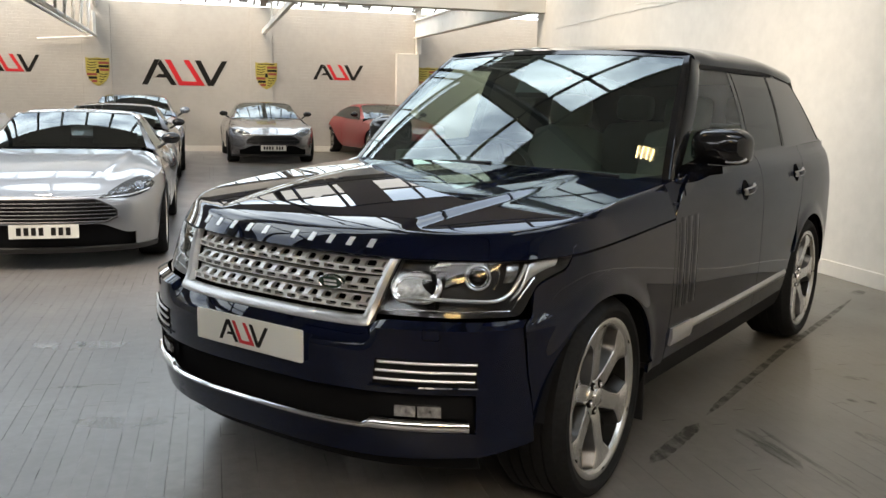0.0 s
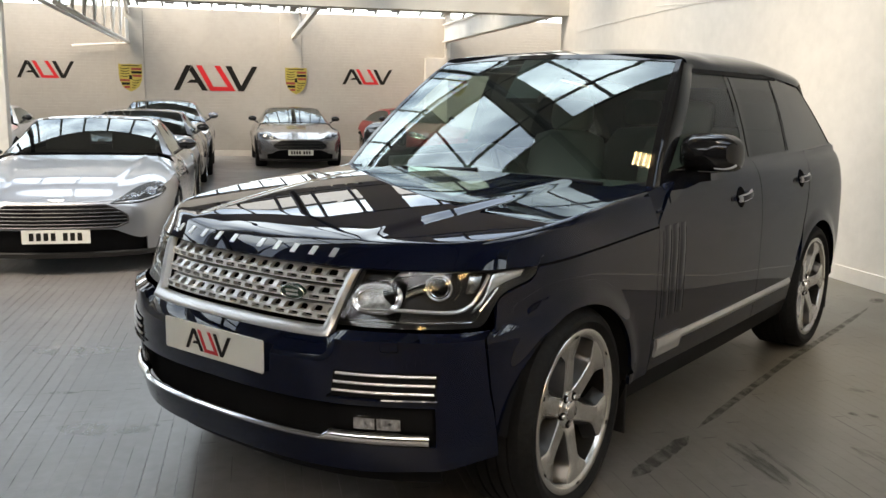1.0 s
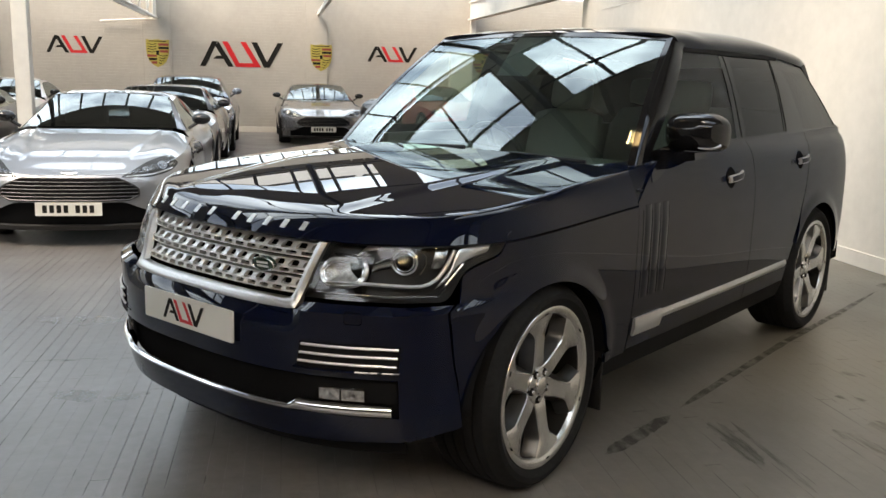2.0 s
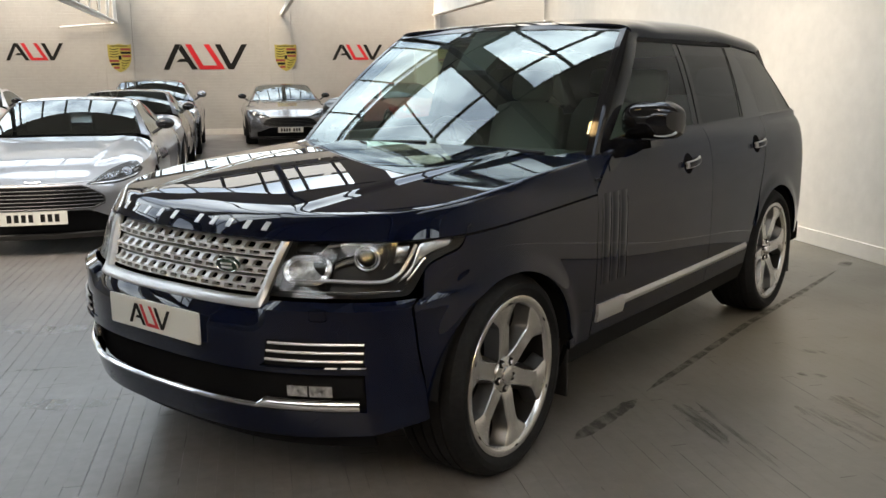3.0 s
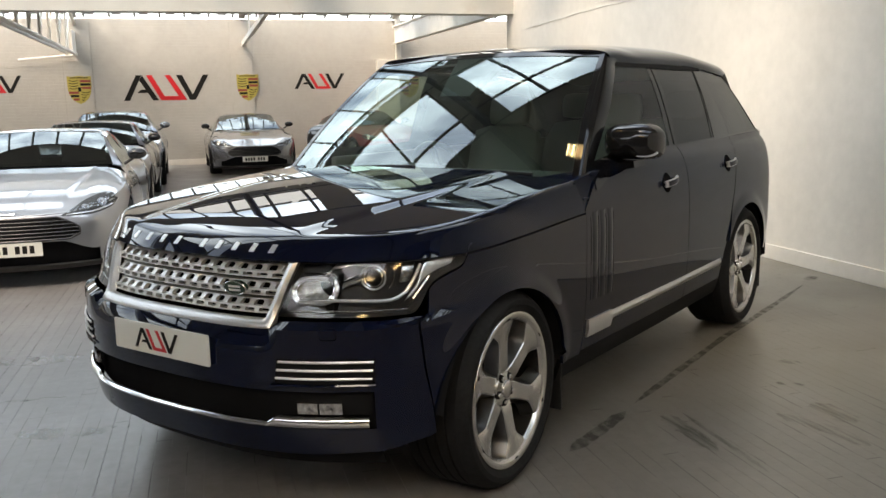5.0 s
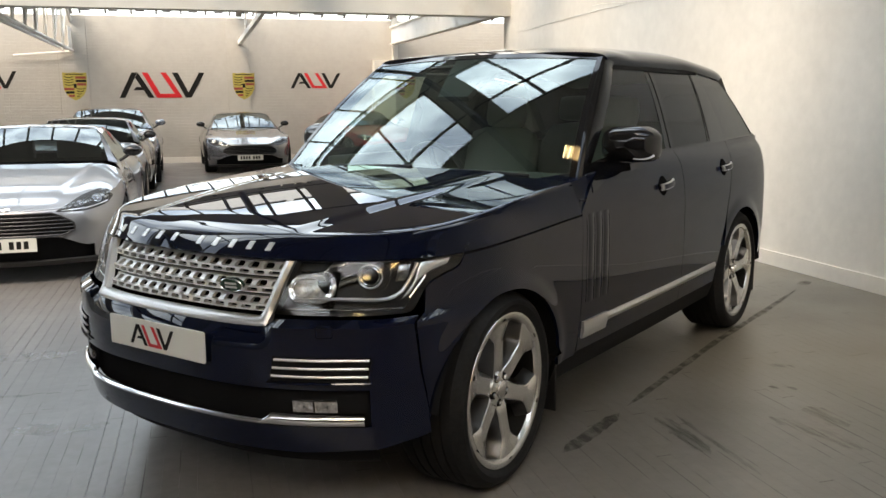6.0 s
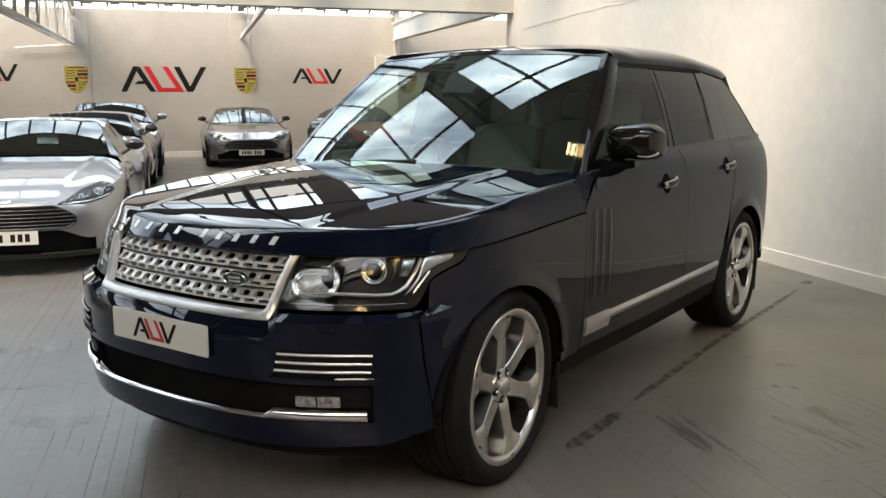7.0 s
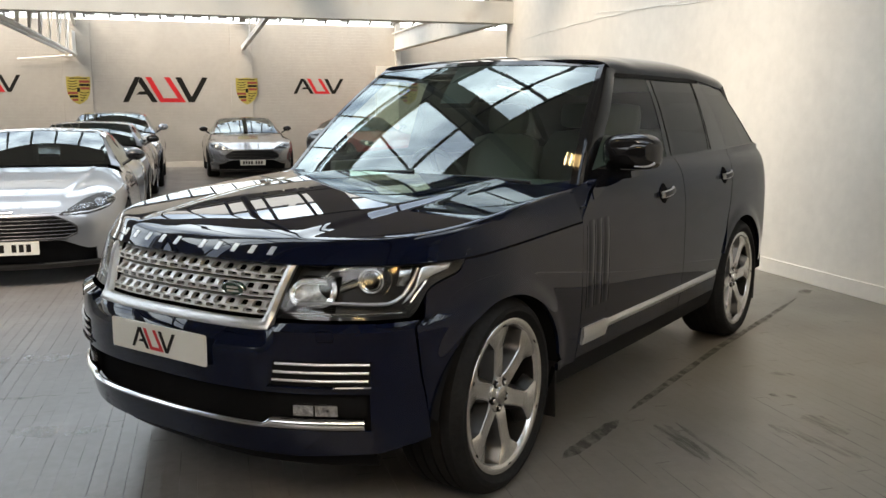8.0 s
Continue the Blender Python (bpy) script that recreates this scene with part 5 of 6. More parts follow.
def a_skin(s, z, out=0.0):
    x, y = a_plan(s, z)
    if out:
        x1, y1 = a_plan(s + 1e-3, z)
        x0, y0 = a_plan(s - 1e-3, z)
        d = Vector((x1 - x0, y1 - y0)).normalized()
        x, y = x + d.y * out, y - d.x * out
    return (x, y, z)


def a_s_at(y, z=0.5):
    if y > 0:
        return y
    a, b = -2.0, 0.0
    for _ in range(30):
        m = (a + b) / 2
        if a_plan(m, z)[1] < y:
            a = m
        else:
            b = m
    return (a + b) / 2


def a_bonnet(s, v):
    bx, by, bz = a_skin(s, A_SHUT(s))
    t = v ** 1.5
    x, y = mix(bx, 0.0, t), mix(by, A_SP(s), t)
    d = math.hypot(x - bx, y - by)
    q = clamp(1 - d / mix(0.34, 0.30, step(-1.2, -0.2, s)))
    f = 1 - (1 - q ** 2.0) ** 0.5
    crest_ = 0.024 * math.exp(-((abs(x) - 0.70) / 0.16) ** 2) * step(-0.75, -0.1, y)
    bulge = 0.012 * (1 - step(0.40, 0.43, abs(x) - 0.16 * step(-0.6, 0.6, y))) * step(-0.72, -0.3, y)
    return (x, y, mix(A_ZC(y) - 0.03 * (x / 0.8) ** 2 + crest_ + bulge, bz, f))


def a_screen(u, v):
    a = abs(u)
    p = Vector((0.70 * u, 0.675 + 0.16 * a ** 2.2, 0.922 - 0.015 * a * a)).lerp(Vector((0.56 * u, 1.30 + 0.10 * a * a, 1.235 - 0.03 * a * a)), v)
    b = 0.016 * 4 * v * (1 - v)
    return (p.x, p.y - 0.4 * b, p.z + 0.9 * b)


A_ZR = smooth_keys([(1.30, 1.238), (1.6, 1.262), (1.9, 1.255), (2.3, 1.19), (2.8, 1.06), (3.15, 0.965)])
A_XR = smooth_keys([(1.30, 0.56), (1.7, 0.575), (2.2, 0.56), (2.8, 0.52), (3.15, 0.50)])


def a_roof(u, v, y0=1.30, y1=2.15):
    a = abs(u)
    y = mix(y0 + 0.10 * a * a * (1 if y0 < 1.4 else 0.3), y1, v)
    return (A_XR(y) * u, y, A_ZR(y) - 0.03 * a * a - 0.03 * step(0.85, 1, a))


LAMP_LO = smooth_keys([(0, 0.588), (0.47, 0.584), (0.85, 0.618), (0.96, 0.65), (1.0, 0.675)])
LAMP_HI = smooth_keys([(0, 0.594), (0.2, 0.642), (0.47, 0.706), (0.82, 0.742), (0.95, 0.722), (1.0, 0.685)])
WING = np.array([a_skin(s, mix(0.5, A_SHUT(s), v)) for s in lin(-1.6, 0.1, 60) for v in lin(0, 1, 16)] + [a_bonnet(s, v) for s in lin(-1.6, 0.1, 60) for v in lin(0, 0.5, 26)])


def wing_y(x, z):
    """The place of the wing's skin, seen from the front, at x and z."""
    d = (WING[:, 0] - x) ** 2 + (WING[:, 2] - z) ** 2 + 1e-6
    near = np.argsort(d)[:5]
    return float((WING[near, 1] / d[near]).sum() / (1 / d[near]).sum())


def sports_car(name, paint, label, m, red_style=False, group="parked coupes"):
    """A low two-door coupe with a wide grille; in its own axes like the big car."""
    car = thing(name, label, "car", m, group)

    def pair(nm, fn, us, vs, material, parent=None, lab="", solid=0.0):
        return [part(nm, grid(f, us, vs, fl), material, parent or car, lab, solid=solid) for f, fl in ((fn, False), (mirrored(fn), True))]
    s_end = a_s_at(-0.36, 0.4)
    part("bumper", whole(lambda s, v: a_skin(s, mix(mix(0.385, 0.30, step(-1.35, -0.9, s)) if not red_style else 0.30, A_SHUT(s) - 0.004, v)), lin(-2, s_end, 40), lin(0, 1, 12)), paint, car, solid=0.01)
    part("intake", whole(lambda s, v: a_skin(s, mix(0.17, 0.39, v), -0.03), lin(-2, s_end, 20), (0, 1)), VOID, car)
    part("splitter", whole(lambda s, v: a_skin(s, mix(0.145, 0.185, v), 0.012), lin(-2, s_end, 30), (0, 0.5, 1)), paint if red_style else BLACK, car, solid=0.02)
    pair("bumper_side", lambda u, v: a_skin(mix(-0.82, s_end, u), mix(0.17, 0.33, v)), lin(0, 1, 8), lin(0, 1, 5), paint, solid=0.01)

    def fend(u, v):
        a = radians(mix(2, 178, u / 0.85)) if u < 0.85 else radians(178)
        y, z = -math.cos(a) * 0.36, 0.32 + math.sin(a) * 0.355
        if u >= 0.85:
            y, z = mix(y, 0.62, (u - 0.85) / 0.15), mix(z, 0.20, (u - 0.85) / 0.15)
        s1 = mix(s_end, 0.62, u ** 1.1)
        return a_skin(mix(a_s_at(y, z), s1, v), mix(z, A_SHUT(s1) - 0.003, v))
    pair("fender", fend, lin(0, 1, 40), lin(0, 1, 12), paint, solid=0.01)
    pair("door", lambda u, v: a_skin(mix(0.625, 1.80, u), mix(0.21, mix(0.80, 0.885, u), v)), lin(0, 1, 16), lin(0, 1, 12), paint, solid=0.01)

    def quart(u, v):
        a = radians(mix(8, 176, u / 0.7)) if u < 0.7 else radians(176)
        y, z = 2.60 - math.cos(a) * 0.37, 0.33 + math.sin(a) * 0.36
        if u < 0.12:
            y, z = mix(1.81, y, u / 0.12), mix(0.21, z, u / 0.12)
        if u >= 0.7:
            y, z = mix(y, 3.7, (u - 0.7) / 0.3), mix(z, 0.3, (u - 0.7) / 0.3)
        y1 = mix(1.81, 3.7, u)
        return a_skin(mix(y, y1, v), mix(z, 0.885 + 0.03 * math.sin(math.pi * u), v))
    pair("rear_quarter", quart, lin(0, 1, 44), lin(0, 1, 12), paint, solid=0.01)
    for hub in (0.0, 2.6):
        pair("wheel_arch", lambda u, v: (mix(0.5, 0.90, v), hub - math.cos(radians(mix(0, 180, u))) * 0.36, 0.32 + math.sin(radians(mix(0, 180, u))) * 0.36), lin(0, 1, 16), (0, 1), VOID)
    part("bonnet", whole(a_bonnet, lin(-2, 0.62, 70), lin(0, 1, 44)), paint, car, solid=0.008)
    part("windscreen", grid(a_screen, lin(-1, 1, 20), lin(0, 1, 10)), CAR_GLASS, car)
    part("roof", grid(a_roof, lin(-1, 1, 20), lin(0, 1, 10)), paint, car, solid=0.01)
    part("rear_window", grid(lambda u, v: a_roof(u, v, 2.16, 3.0), lin(-1, 1, 14), lin(0, 1, 8)), CAR_GLASS, car)
    part("boot_lid", grid(lambda u, v: (u * mix(0.78, 0.62, v), mix(2.75, 3.5, v), mix(0.93, 0.90, v) + 0.05 * (1 - abs(u) ** 2)), lin(-1, 1, 12), lin(0, 1, 6)), paint, car)

    def house(y, z):
        t = clamp((z - 0.88) / 0.35)
        return mix(0.80, A_XR(y) + 0.005, t ** 0.9) - 0.02 * step(2.0, 2.9, y)

    def side(u, v):
        y = mix(mix(0.86, 2.75, u), mix(1.36, 2.45, u), v)
        zt = A_ZR(y) - 0.075
        z = mix(mix(0.865, 0.90, u), max(zt, 0.91), v)
        return (house(y, z), y, z)
    pair("side_window", side, lin(0, 1, 20), lin(0, 1, 8), CAR_GLASS)

    def rail(u, v):
        y = mix(1.33, 2.75, u)
        z0, z1 = A_ZR(y) - 0.08, A_ZR(y) - 0.045
        z = mix(z0, z1, v)
        return (mix(house(y, z0) + 0.003, A_XR(y) * 1.01, v), y, z)
    pair("roof_rail", rail, lin(0, 1, 16), (0, 0.5, 1), paint, solid=0.01)

    def a_pillar(u, v):
        p = Vector(a_screen(1, v))
        y1 = mix(0.90, 1.40, v)
        q = Vector((house(y1, max(0.87, p.z - 0.02)), y1, max(0.86, p.z - 0.03)))
        return tuple(p.lerp(q, u))
    pair("windscreen_pillar", a_pillar, lin(0, 1, 5), lin(0, 1, 10), paint, solid=0.01)
    # shoulder between the door and the glass
    pair("shoulder", lambda u, v: tuple(Vector(a_skin(mix(0.62, 3.1, u), mix(0.80, 0.89, clamp(u * 2)))).lerp(Vector((house(mix(0.9, 2.9, u), 0.87) - 0.02, mix(0.72, 3.1, u), mix(0.885, 0.93, u))), v)), lin(0, 1, 24), lin(0, 1, 4), paint)
    part("cabin", box(-0.66, 0.66, 0.75, 2.7, 0.3, 0.9), VOID, car, smooth=False)
    for x in (-0.33, 0.33):
        part("seat", box(x - 0.22, x + 0.22, 1.65, 1.78, 0.6, 1.10), LEATHER_D, car, smooth=False, bevel=0.04)

    def front(x, z, out=0.0):
        p = a_skin(abs(x) / 0.60 - 2 if abs(x) <= 0.6 else -1 + (abs(x) - 0.6) / 0.32 * 0.62, z, out)
        return (math.copysign(p[0], x), p[1], p[2])
    if not red_style:
        def half_w(z):
            return mix(0.47, 0.545, step(0.405, 0.44, z)) if z < 0.48 else mix(0.545, 0.37, clamp((z - 0.48) / 0.105) ** 1.6)
        part("grille_opening", grid(lambda u, v: front(u * half_w(mix(0.405, 0.583, v)), mix(0.405, 0.583, v), 0.003), lin(-1, 1, 24), lin(0, 1, 12)), VOID, car)
        ring = [front(half_w(z), z, 0.006) for z in lin(0.405, 0.583, 12)] + [front(x, 0.583, 0.006) for x in lin(0.34, -0.34, 14)]
        ring += [front(-half_w(z), z, 0.006) for z in lin(0.583, 0.405, 12)] + [front(x, 0.403, 0.006) for x in lin(-0.46, 0.46, 20)]
        bm = bmesh.new()
        add_tube(bm, ring, 0.008, 6, closed=True)
        part("grille_frame", bm, GRILLE_DARK, car)
        for z in (0.432, 0.462, 0.492, 0.522, 0.552):
            part("grille_bar", tube([front(x, z, 0.006) for x in lin(-half_w(z) + 0.01, half_w(z) - 0.01, 16)], 0.0045, 6), GRILLE_DARK, car)
        part("bonnet_badge", tube([(x, a_bonnet(-2, 0.12)[1], a_bonnet(-2, 0.12)[2] + 0.004 + 0.01 * abs(x) / 0.06) for x in (-0.06, -0.02, 0.02, 0.06)], 0.006, 6), CHROME, car)
    bm = bmesh.new()
    add_prism(bm, rounded(-0.26, 0.26, 0.278, 0.389, 0.006, 3), 0.006, Matrix.Translation((0, front(0.0, 0.33)[1] - 0.012, 0)))
    pl = part("number_plate", bm, WHITE_PLATE, car, "white plate with black bars", smooth=False)
    for x0 in (-0.205, -0.150, -0.095, -0.040, 0.052, 0.107, 0.162):
        part("plate_bar", box(x0, x0 + 0.036, front(0, 0.33)[1] - 0.0135, front(0, 0.33)[1] - 0.0115, 0.302, 0.366), INK, pl, smooth=False)
    for sg in (1, -1):
        # long headlamp lying on the wing
        def lamp(u, v, lift=0.0, sg=sg):
            x, z = mix(0.41, 0.83, u), mix(LAMP_LO(u), LAMP_HI(u), v)
            y = wing_y(x, z) - 0.003
            n_ = Vector((0.45, -0.65, 0.55)).normalized() * lift
            return (sg * (x + n_.x), y + n_.y, z + n_.z)
        lm = part("headlamp", grid(lamp, lin(0, 1, 18), lin(0, 1, 7)), LAMP_BLACK, car, "slim swept headlamp", solid=0.012)
        for u, v, r in ((0.42, 0.5, 0.030), (0.72, 0.52, 0.040)):
            c_ = Vector(lamp(u, v, 0.002))
            bm = bmesh.new()
            add_turned(bm, [(0.0005, 0.002), (r * 0.35, 0.003), (r * 0.7, 0.006), (r, 0.005), (r * 1.08, -0.008)], Matrix.Translation(c_) @ Vector((sg * 0.35, -0.75, 0.5)).to_track_quat("X", "Z").to_matrix().to_4x4(), 18)
            part("lamp_bowl", bm, LAMP_BOWL, lm)
        part("lamp_guide", tube([lamp(u, 0.14, 0.004) for u in lin(0.08, 0.9, 14)], 0.007, 6), REFL, lm)
        part("lamp_lens", grid(lambda u, v: lamp(u, v, 0.012), lin(0, 1, 18), lin(0, 1, 7)), LAMP_GLASS, lm)
        # door mirror
        bm = bmesh.new()

        def msh(u, v):
            a, b = u * 2 * math.pi, (v - 0.5) * math.pi
            return (sg * (0.93 + 0.095 * math.cos(a) * math.cos(b) ** 0.7), 0.92 + (0.07 if b < 0 else 0.03) * math.sin(b), 1.0 + 0.058 * math.sin(a) * math.cos(b) ** 0.7)
        add_grid(bm, msh, lin(0, 1, 19), lin(0, 1, 9))
        bmesh.ops.remove_doubles(bm, verts=bm.verts, dist=1e-4)
        mr = part("door_mirror", bm, paint if paint is BLUE_SILVER else PIANO, car)
        part("mirror_stalk", tube([(sg * 0.80, 0.94, 0.90), (sg * 0.90, 0.93, 0.965)], 0.018, 6), BLACK, mr)
        for hub in (0.0, 2.6):
            base = Matrix.Translation((sg * 0.90, hub, 0.325)) @ Matrix.Diagonal((sg, 1, 1, 1))
            bm = bmesh.new()
            add_turned(bm, [(0.235, -0.01), (0.245, 0.0), (0.25, -0.008), (0.24, -0.03), (0.225, -0.2)], base, 40)
            wl_ = part("wheel", bm, ALLOY, car)
            bm = bmesh.new()
            add_turned(bm, [(0.245, -0.01), (0.265, 0.008), (0.30, 0.008), (0.318, -0.008), (0.325, -0.03), (0.325, -0.22), (0.30, -0.24)], base, 48)
            part("tyre", bm, RUBBER, wl_)
            bm = bmesh.new()
            for k in range(10):
                q = base @ Matrix.Rotation(2 * math.pi * k / 10, 4, "X")
                add_box(bm, -0.035, -0.012, -0.014, 0.014, 0.03, 0.24, q)
            add_turned(bm, [(0.0005, -0.008), (0.05, -0.012), (0.055, -0.04)], base, 20)
            part("spokes", bm, ALLOY, wl_, smooth=False)
            bm = bmesh.new()
            add_turned(bm, [(0.0005, -0.10), (0.23, -0.10), (0.23, -0.14)], base, 24)
            part("brake", bm, VOID, wl_)
    return car


coupe = sports_car("car", SILVER_PAINT, "bright silver two-door coupe with wide dark grille", pose(-1.945, 4.875, 0, 0, 0, -1.2))
copy_thing(coupe, pose(-1.90, 9.72, 0, 0, 0, -1.0))
saloon = sports_car("car", BLUE_SILVER, "pale blue-silver tall coupe near the back wall", pose(-1.82, 13.75, 0, 0, 0, 0))
saloon.scale = (1.04, 1.08, 1.10)
sports_car("car", GREY_PAINT, "dark silver coupe in front of the white wall", pose(0.90, 16.05, 0, 0, 0, 0))
sports_car("car", RED_PAINT, "bright red sports car near the back wall", pose(4.15, 17.0, 0, 0, 0, 12), red_style=True)
sports_car("car", WHITE_PAINT, "white coupe parked beyond the column", pose(-5.35, 14.6, 0, 0, 0, 0))
sports_car("car", BLACK_PAINT, "black coupe parked beside the column", pose(-5.0, 9.3, 0, 0, 0, 0))

# signs on the back wall
for x0, x1, z0, z1 in ((-1.837, 0.186, 1.605, 2.213), (2.301, 3.594, 1.826, 2.206), (-5.366, -4.084, 1.838, 2.236)):
    sign = thing("wall_sign", "black and red dealer mark on the white wall", "sign", pose((x0 + x1) / 2, YB - 0.002, z0), "dealer signs")
    dealer_mark(z1 - z0, 0.003, Matrix.Diagonal(((x1 - x0) / (3.31 * (z1 - z0)), 1, 1, 1)), sign)

GOLD = mat("gold_print", (0.33, 0.265, 0.055), 0.5, vary=0.08, scale=20)
CREST_RED = mat("crest_red", (0.22, 0.03, 0.022), 0.5, vary=0.08, scale=20)


def crest(m):
    """A flat shield in gold, with red and black bands in two quarters and a small dark centre."""
    ob = thing("wall_crest", "gold shield sign with red and black bands", "sign", m @ Matrix.Diagonal((1, 0.25, 1, 1)), "crest signs")
    edge = [(-0.27, 0.66), (-0.14, 0.645), (0.0, 0.665), (0.14, 0.645), (0.27, 0.66), (0.268, 0.40), (0.25, 0.26), (0.19, 0.13), (0.10, 0.05), (0.0, 0.0), (-0.10, 0.05), (-0.19, 0.13), (-0.25, 0.26), (-0.268, 0.40)]
    bm = bmesh.new()
    add_prism(bm, edge, 0.02, Matrix.Translation((0, -0.02, 0)))
    part("shield", bm, GOLD, ob, smooth=False)
    for k, (x0, x1, z, mt) in enumerate(((0.02, 0.255, 0.54, CREST_RED), (0.02, 0.255, 0.46, INK), (0.02, 0.25, 0.38, CREST_RED), (-0.245, -0.02, 0.27, CREST_RED), (-0.21, -0.02, 0.19, INK), (-0.15, -0.02, 0.11, CREST_RED))):
        part("band", box(x0, x1, -0.023, -0.0202, z - 0.028, z + 0.028), mt, ob, smooth=False)
    for k in range(4):
        for sx, zz in ((-1, 0.56 - 0.06 * k), (1, 0.29 - 0.06 * k)):
            w = 0.2 if zz > 0.3 else 0.2 - 0.045 * k
            part("curl", tube([(sx * (0.03 + w * t), -0.021, zz - 0.022 * math.sin(t * 3.1)) for t in lin(0, 1, 6)], 0.008, 4), INK, ob)
    bm = bmesh.new()
    add_prism(bm, [(0.055 * math.cos(a), 0.345 + 0.075 * math.sin(a)) for a in [2 * math.pi * k / 14 for k in range(14)]], 0.006, Matrix.Translation((0, -0.026, 0)))
    part("centre", bm, GOLD, ob, smooth=False)
    part("centre_mark", box(-0.034, 0.034, -0.028, -0.0262, 0.295, 0.395), INK, ob, smooth=False)
    part("top_band", box(-0.25, 0.25, -0.0235, -0.0202, 0.60, 0.635), GOLD, ob, smooth=False)
    part("top_writing", box(-0.20, 0.20, -0.0255, -0.0237, 0.608, 0.628), INK, ob, smooth=False)


for x, y in ((-6.67, YB - 0.032), (-2.82, YB - 0.032), (1.13, YB - 0.032), (5.33, YB - 0.002)):
    crest(pose(x, y, 1.55))

# ---- floor boards: narrow painted strips along the hall ----
BW, SLANT = 0.0685, math.tan(radians(1.6))
rng = random.Random(4)
near, far = [], []
x = XL
while x < XA:
    y = YF - rng.uniform(0, 2.4)
    while y < YB:
        length = rng.choice((2.4, 2.7, 3.0, 3.3, 3.6))
        y0, y1 = max(y, YF), min(y + length - 0.003, YB)
        if y1 > y0 + 0.05:
            inside = x < XR - 0.07 or y0 > 9.8
            if inside:
                (near if (-2.6 < x < 4.2 and -2.4 < y0 < 1.5 and y1 > -1.2) else far).append((x, y0, y1, rng.uniform(-0.0004, 0.0) * (0.3 if x > 0.7 else 1.0), rng.choice((0.0002, 0.0002, 0.0003, 0.0005, 0.0008, 0.0010, 0.0012, 0.0016)) * (0.3 if x > 0.7 else 1.0)))
        y += length
    x += BW


def board_verts(x, y0, y1, z, gap):
    w = BW - gap
    c = 0.0003
    k = SLANT
    out = []
    for yy, yi in ((y0, y0 + c), (y1, y1 - c)):
        out += [(x + k * yy, yy, -0.005), (x + w + k * yy, yy, -0.005), (x + k * yy, yy, z - c), (x + w + k * yy, yy, z - c), (x + c + k * yi, yi, z), (x + w - c + k * yi, yi, z)]
    return out


BOARD_FACES = [(4, 5, 11, 10), (2, 4, 10, 8), (5, 3, 9, 11), (2, 3, 5, 4), (8, 10, 11, 9), (0, 2, 8, 6), (3, 1, 7, 9)]
near.sort(key=lambda b: abs(b[0] + 0.6) + 0.4 * abs((b[1] + b[2]) / 2))
keep, rest = near[:300], near[300:] + far
for x, y0, y1, z, gap in keep:
    me = bpy.data.meshes.new("floor_board")
    me.from_pydata([(a - x, b - y0, c) for a, b, c in board_verts(x, y0, y1, z, gap)], [], BOARD_FACES)
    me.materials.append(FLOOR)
    ob = new("floor_board", me)
    ob.parent, ob.location = floor, (x, y0, 0)
vs, fs = [], []
for x, y0, y1, z, gap in rest:
    n0 = len(vs)
    vs += board_verts(x, y0, y1, z, gap)
    fs += [tuple(i + n0 for i in f) for f in BOARD_FACES]
me = bpy.data.meshes.new("floor_boards")
me.from_pydata(vs, [], fs)
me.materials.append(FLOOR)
rest_ob = new("floor_boards", me)
rest_ob.parent = floor
tagged(rest_ob, kind="stuff")


# ---- stains and tyre marks on the boards ----
def stain_material(name, color, strength, scale, start=0.42, grain=0.3):
    m = bpy.data.materials.new(name)
    m.use_nodes = True
    n, l = m.node_tree.nodes, m.node_tree.links
    b = n["Principled BSDF"]
    b.inputs["Base Color"].default_value, b.inputs["Roughness"].default_value = (*color, 1), 0.5
    co = n.new("ShaderNodeNewGeometry")
    t = n.new("ShaderNodeTexNoise")
    t.inputs["Scale"].default_value, t.inputs["Detail"].default_value = scale, 8.0
    r = n.new("ShaderNodeMapRange")
    r.inputs["From Min"].default_value, r.inputs["From Max"].default_value = start, start + 0.26
    r.inputs["To Max"].default_value = strength
    mp = n.new("ShaderNodeMapping")
    mp.inputs["Scale"].default_value = (1, grain, 1)
    l.new(co.outputs["Position"], mp.inputs["Vector"])
    l.new(mp.outputs["Vector"], t.inputs["Vector"])
    l.new(t.outputs["Fac"], r.inputs["Value"])
    l.new(r.outputs["Result"], b.inputs["Alpha"])
    return m


def stain(name, pts, width, material, label, seed=1):
    """A ragged flat mark along a line of points."""
    rr = random.Random(seed)
    bm = bmesh.new()
    n = 60
    row = []
    for i in range(n + 1):
        t = i / n * (len(pts) - 1)
        k = min(len(pts) - 2, int(t))
        p, q = Vector((*pts[k], 0)), Vector((*pts[k + 1], 0))
        c = p.lerp(q, t - k)
        d = (q - p).normalized()
        side = Vector((-d.y, d.x, 0))
        taper = min(1.0, 6 * i / n + 0.1, 6 * (1 - i / n) + 0.1)
        w = width * taper * rr.uniform(0.8, 1.1)
        off = rr.uniform(-0.07, 0.07) * width
        row.append((bm.verts.new(c + side * (w + off) + Vector((0, 0, 0.0015))), bm.verts.new(c - side * (w - off) + Vector((0, 0, 0.0015)))))
    for a, b in zip(row, row[1:]):
        bm.faces.new((a[0], a[1], b[1], b[0]))
    ob = part(name, bm, material, floor, smooth=False)
    ob["label"] = label


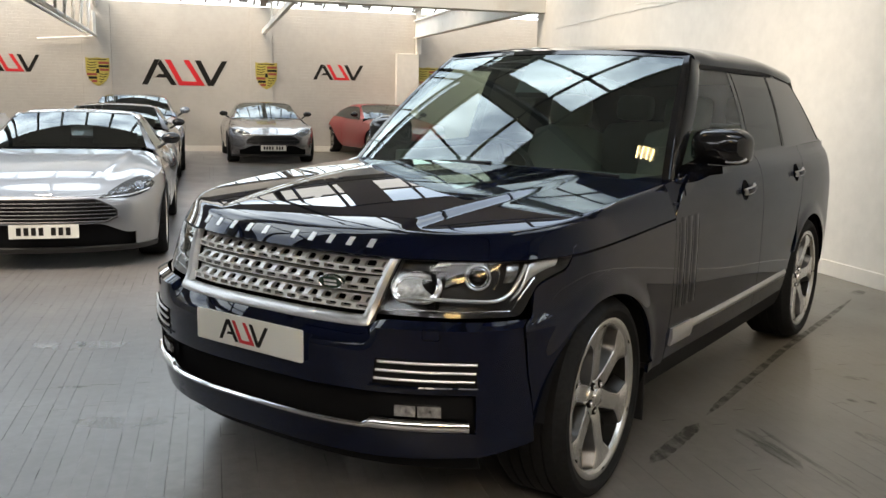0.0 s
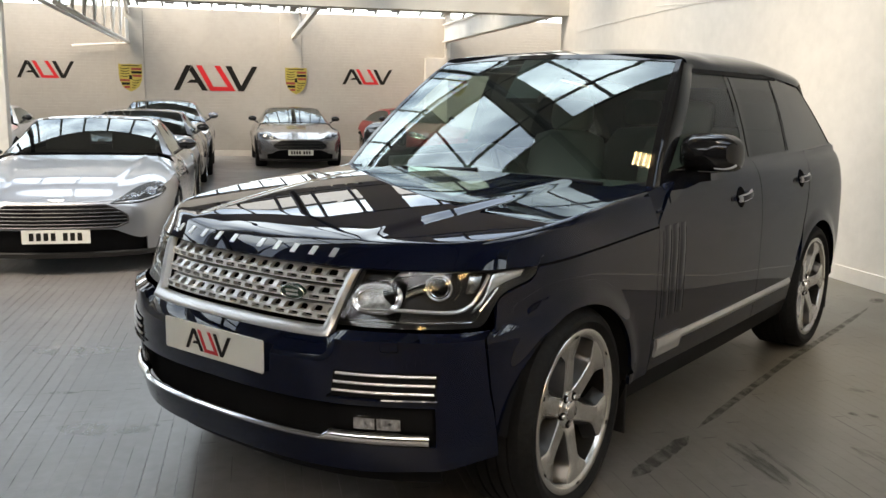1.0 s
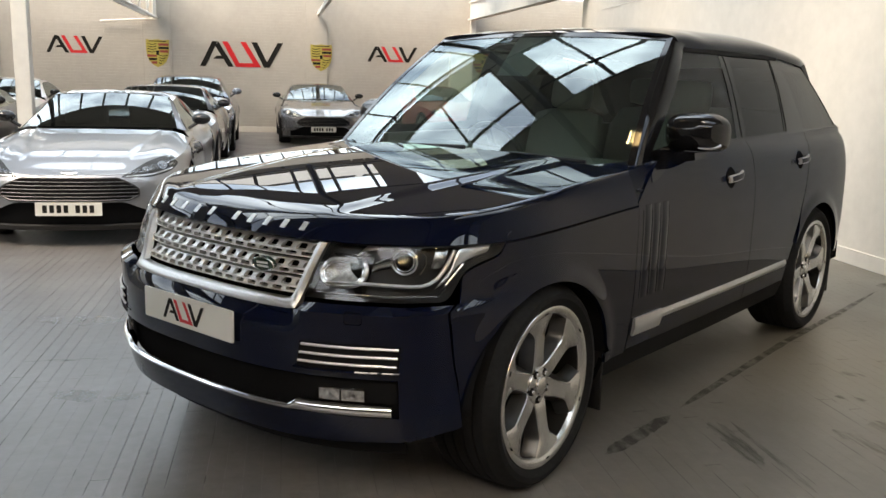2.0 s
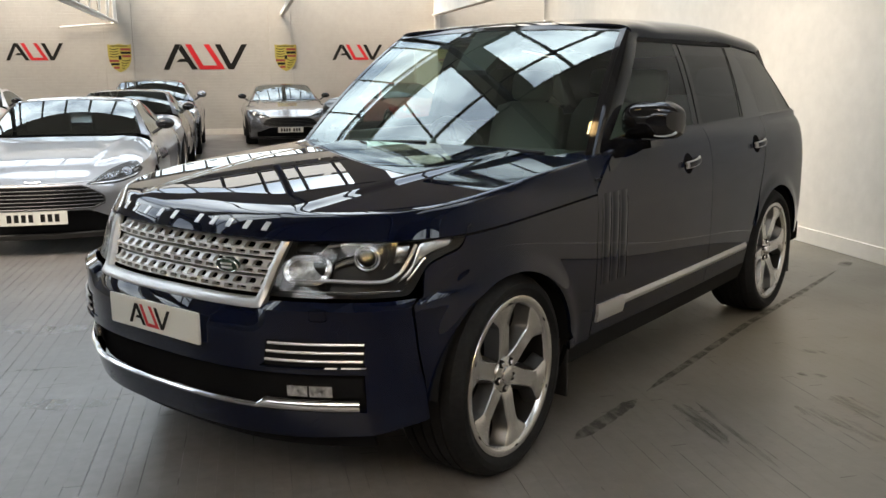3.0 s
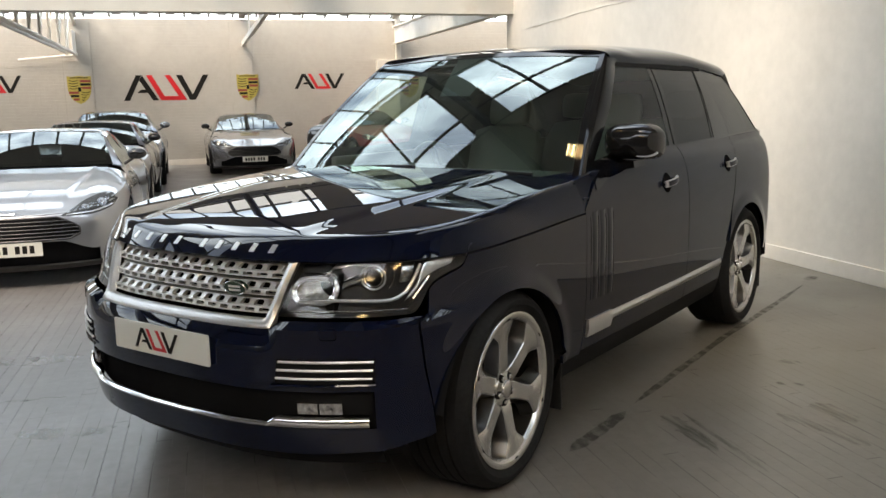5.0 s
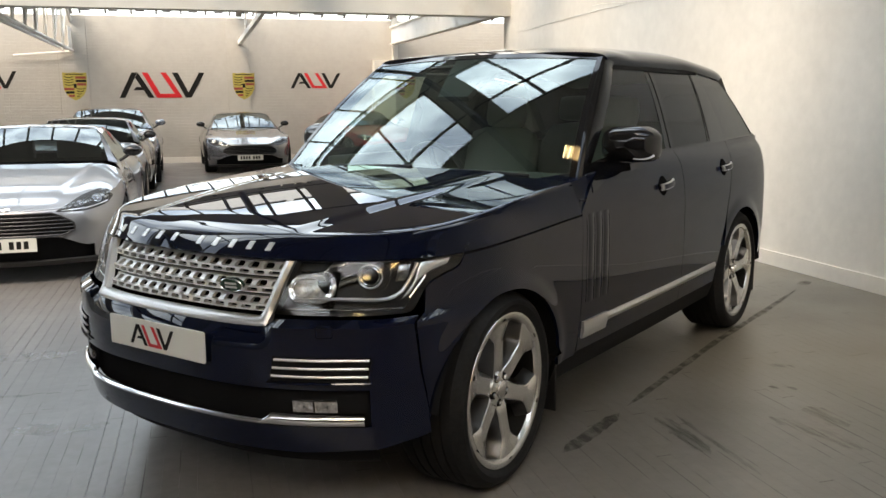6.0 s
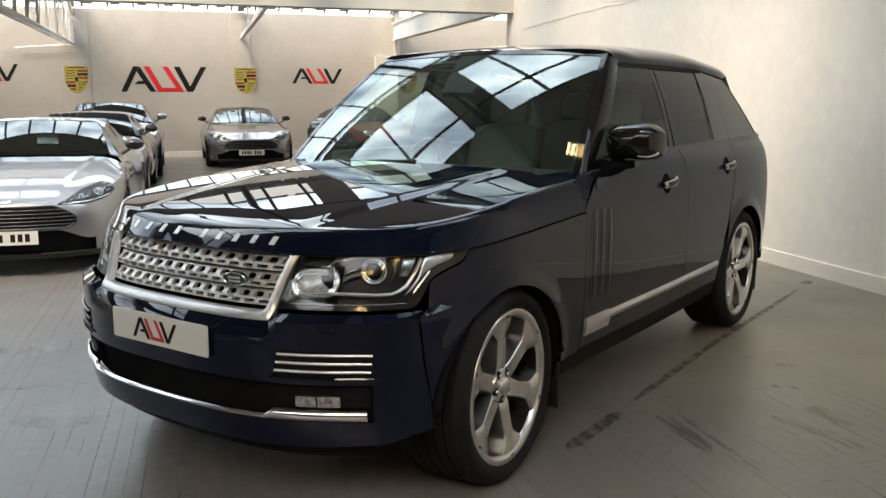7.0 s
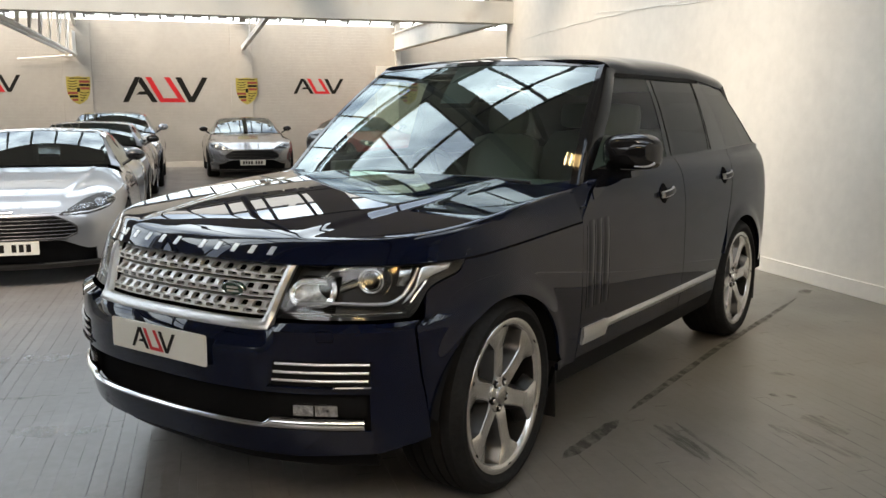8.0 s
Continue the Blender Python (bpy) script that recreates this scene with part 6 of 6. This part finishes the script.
TYRE_MARK = stain_material("tyre_mark", (0.022, 0.021, 0.018), 0.5, 18, 0.30, 0.6)
OIL = stain_material("oil_stain", (0.04, 0.037, 0.03), 0.5, 24, 0.40, 0.12)
RUST = stain_material("rust_stain", (0.16, 0.085, 0.035), 0.45, 26, 0.42, 0.1)
stain("tyre_mark", [(1.47, -0.06), (1.75, 0.17), (2.6, 0.86), (3.45, 1.50), (4.0, 1.93)], 0.022, TYRE_MARK, "dark tyre mark on the boards", 2)
stain("tyre_mark", [(0.93, -0.50), (1.15, -0.33), (1.38, -0.14)], 0.034, TYRE_MARK, "dark tyre mark on the boards", 3)
stain("tyre_mark", [(4.16, 2.06), (4.30, 2.18)], 0.045, TYRE_MARK, "dark tyre mark on the boards", 4)
stain("oil_stain", [(1.53, -0.22), (1.52, -0.45), (1.51, -0.70)], 0.045, OIL, "dark oily stain on the boards", 5)
stain("oil_stain", [(1.62, -0.25), (1.60, -0.6), (1.58, -0.95)], 0.014, OIL, "dark oily stain on the boards", 6)
stain("rust_stain", [(2.28, -0.33), (2.27, -0.62)], 0.07, RUST, "faint rusty stain on the boards", 7)
stain("oil_stain", [(-1.50, 1.03), (-1.36, 1.0)], 0.02, OIL, "small dark scuff on the boards", 8)
PALE = stain_material("pale_scuff", (0.36, 0.345, 0.335), 0.6, 10, 0.40, 0.5)
stain("pale_scuff", [(-1.38, 0.52), (-1.15, 0.44), (-0.93, 0.46)], 0.07, PALE, "pale worn scuff on the boards", 11)
stain("pale_scuff", [(-0.86, 0.60), (-0.70, 0.52), (-0.58, 0.50)], 0.05, PALE, "pale worn scuff on the boards", 12)
stain("pale_scuff", [(-1.75, 1.9), (-1.45, 1.75), (-1.2, 1.8)], 0.10, PALE, "pale worn scuff on the boards", 13)
stain("rust_stain", [(2.02, -0.40), (2.12, -0.66), (2.14, -0.86)], 0.05, RUST, "faint rusty stain on the boards", 14)
stain("oil_stain", [(2.55, 0.30), (2.66, 0.22)], 0.03, OIL, "small dark scuff on the boards", 15)
stain("oil_stain", [(2.30, -0.02), (2.42, -0.10)], 0.025, OIL, "small dark scuff on the boards", 16)

# open joints: short dark slivers between boards, and a ragged cross joint where boards end
rng = random.Random(21)
vs, fs = [], []


def sliver(x, y, length, width):
    n0 = len(vs)
    k = 7
    for i in range(k):
        t = i / (k - 1)
        w = width * math.sin(math.pi * (0.08 + 0.84 * t)) * rng.uniform(0.6, 1.2)
        yy = y + length * t
        vs.extend([(x + SLANT * yy - w, yy, 0.0012), (x + SLANT * yy + w, yy, 0.0012)])
    fs.extend([(n0 + 2 * i, n0 + 2 * i + 1, n0 + 2 * i + 3, n0 + 2 * i + 2) for i in range(k - 1)])


for (x0, x1, y0, y1, count) in ((0.9, 2.7, -1.5, -0.5, 60), (-1.7, -0.2, -0.6, 0.8, 46), (-2.4, -0.5, 1.0, 3.6, 60), (1.9, 2.6, -0.7, 0.3, 9)):
    for _ in range(count):
        board = round((rng.uniform(x0, x1) - XL) / BW)
        sliver(XL + board * BW - 0.0006, rng.uniform(y0, y1), rng.choice((0.06, 0.1, 0.14, 0.2, 0.3, 0.5)) * (0.7 if x0 > 0 else 1.3), rng.uniform(0.0007, 0.0017))
for board in range(round((-1.62 - XL) / BW), round((-0.55 - XL) / BW)):
    if rng.random() < 0.6:
        n0, x, y = len(vs), XL + board * BW + SLANT, 1.02 + rng.uniform(-0.012, 0.012)
        w = rng.uniform(0.0012, 0.003)
        vs.extend([(x, y - w, 0.0012), (x + BW, y - w * 0.6, 0.0012), (x + BW, y + w * 0.6, 0.0012), (x, y + w, 0.0012)])
        fs.append((n0, n0 + 1, n0 + 2, n0 + 3))
me = bpy.data.meshes.new("open_joints")
me.from_pydata(vs, [], fs)
me.materials.append(JOINT)
joints = new("open_joints", me)
joints.parent = floor
tagged(joints, kind="stuff")
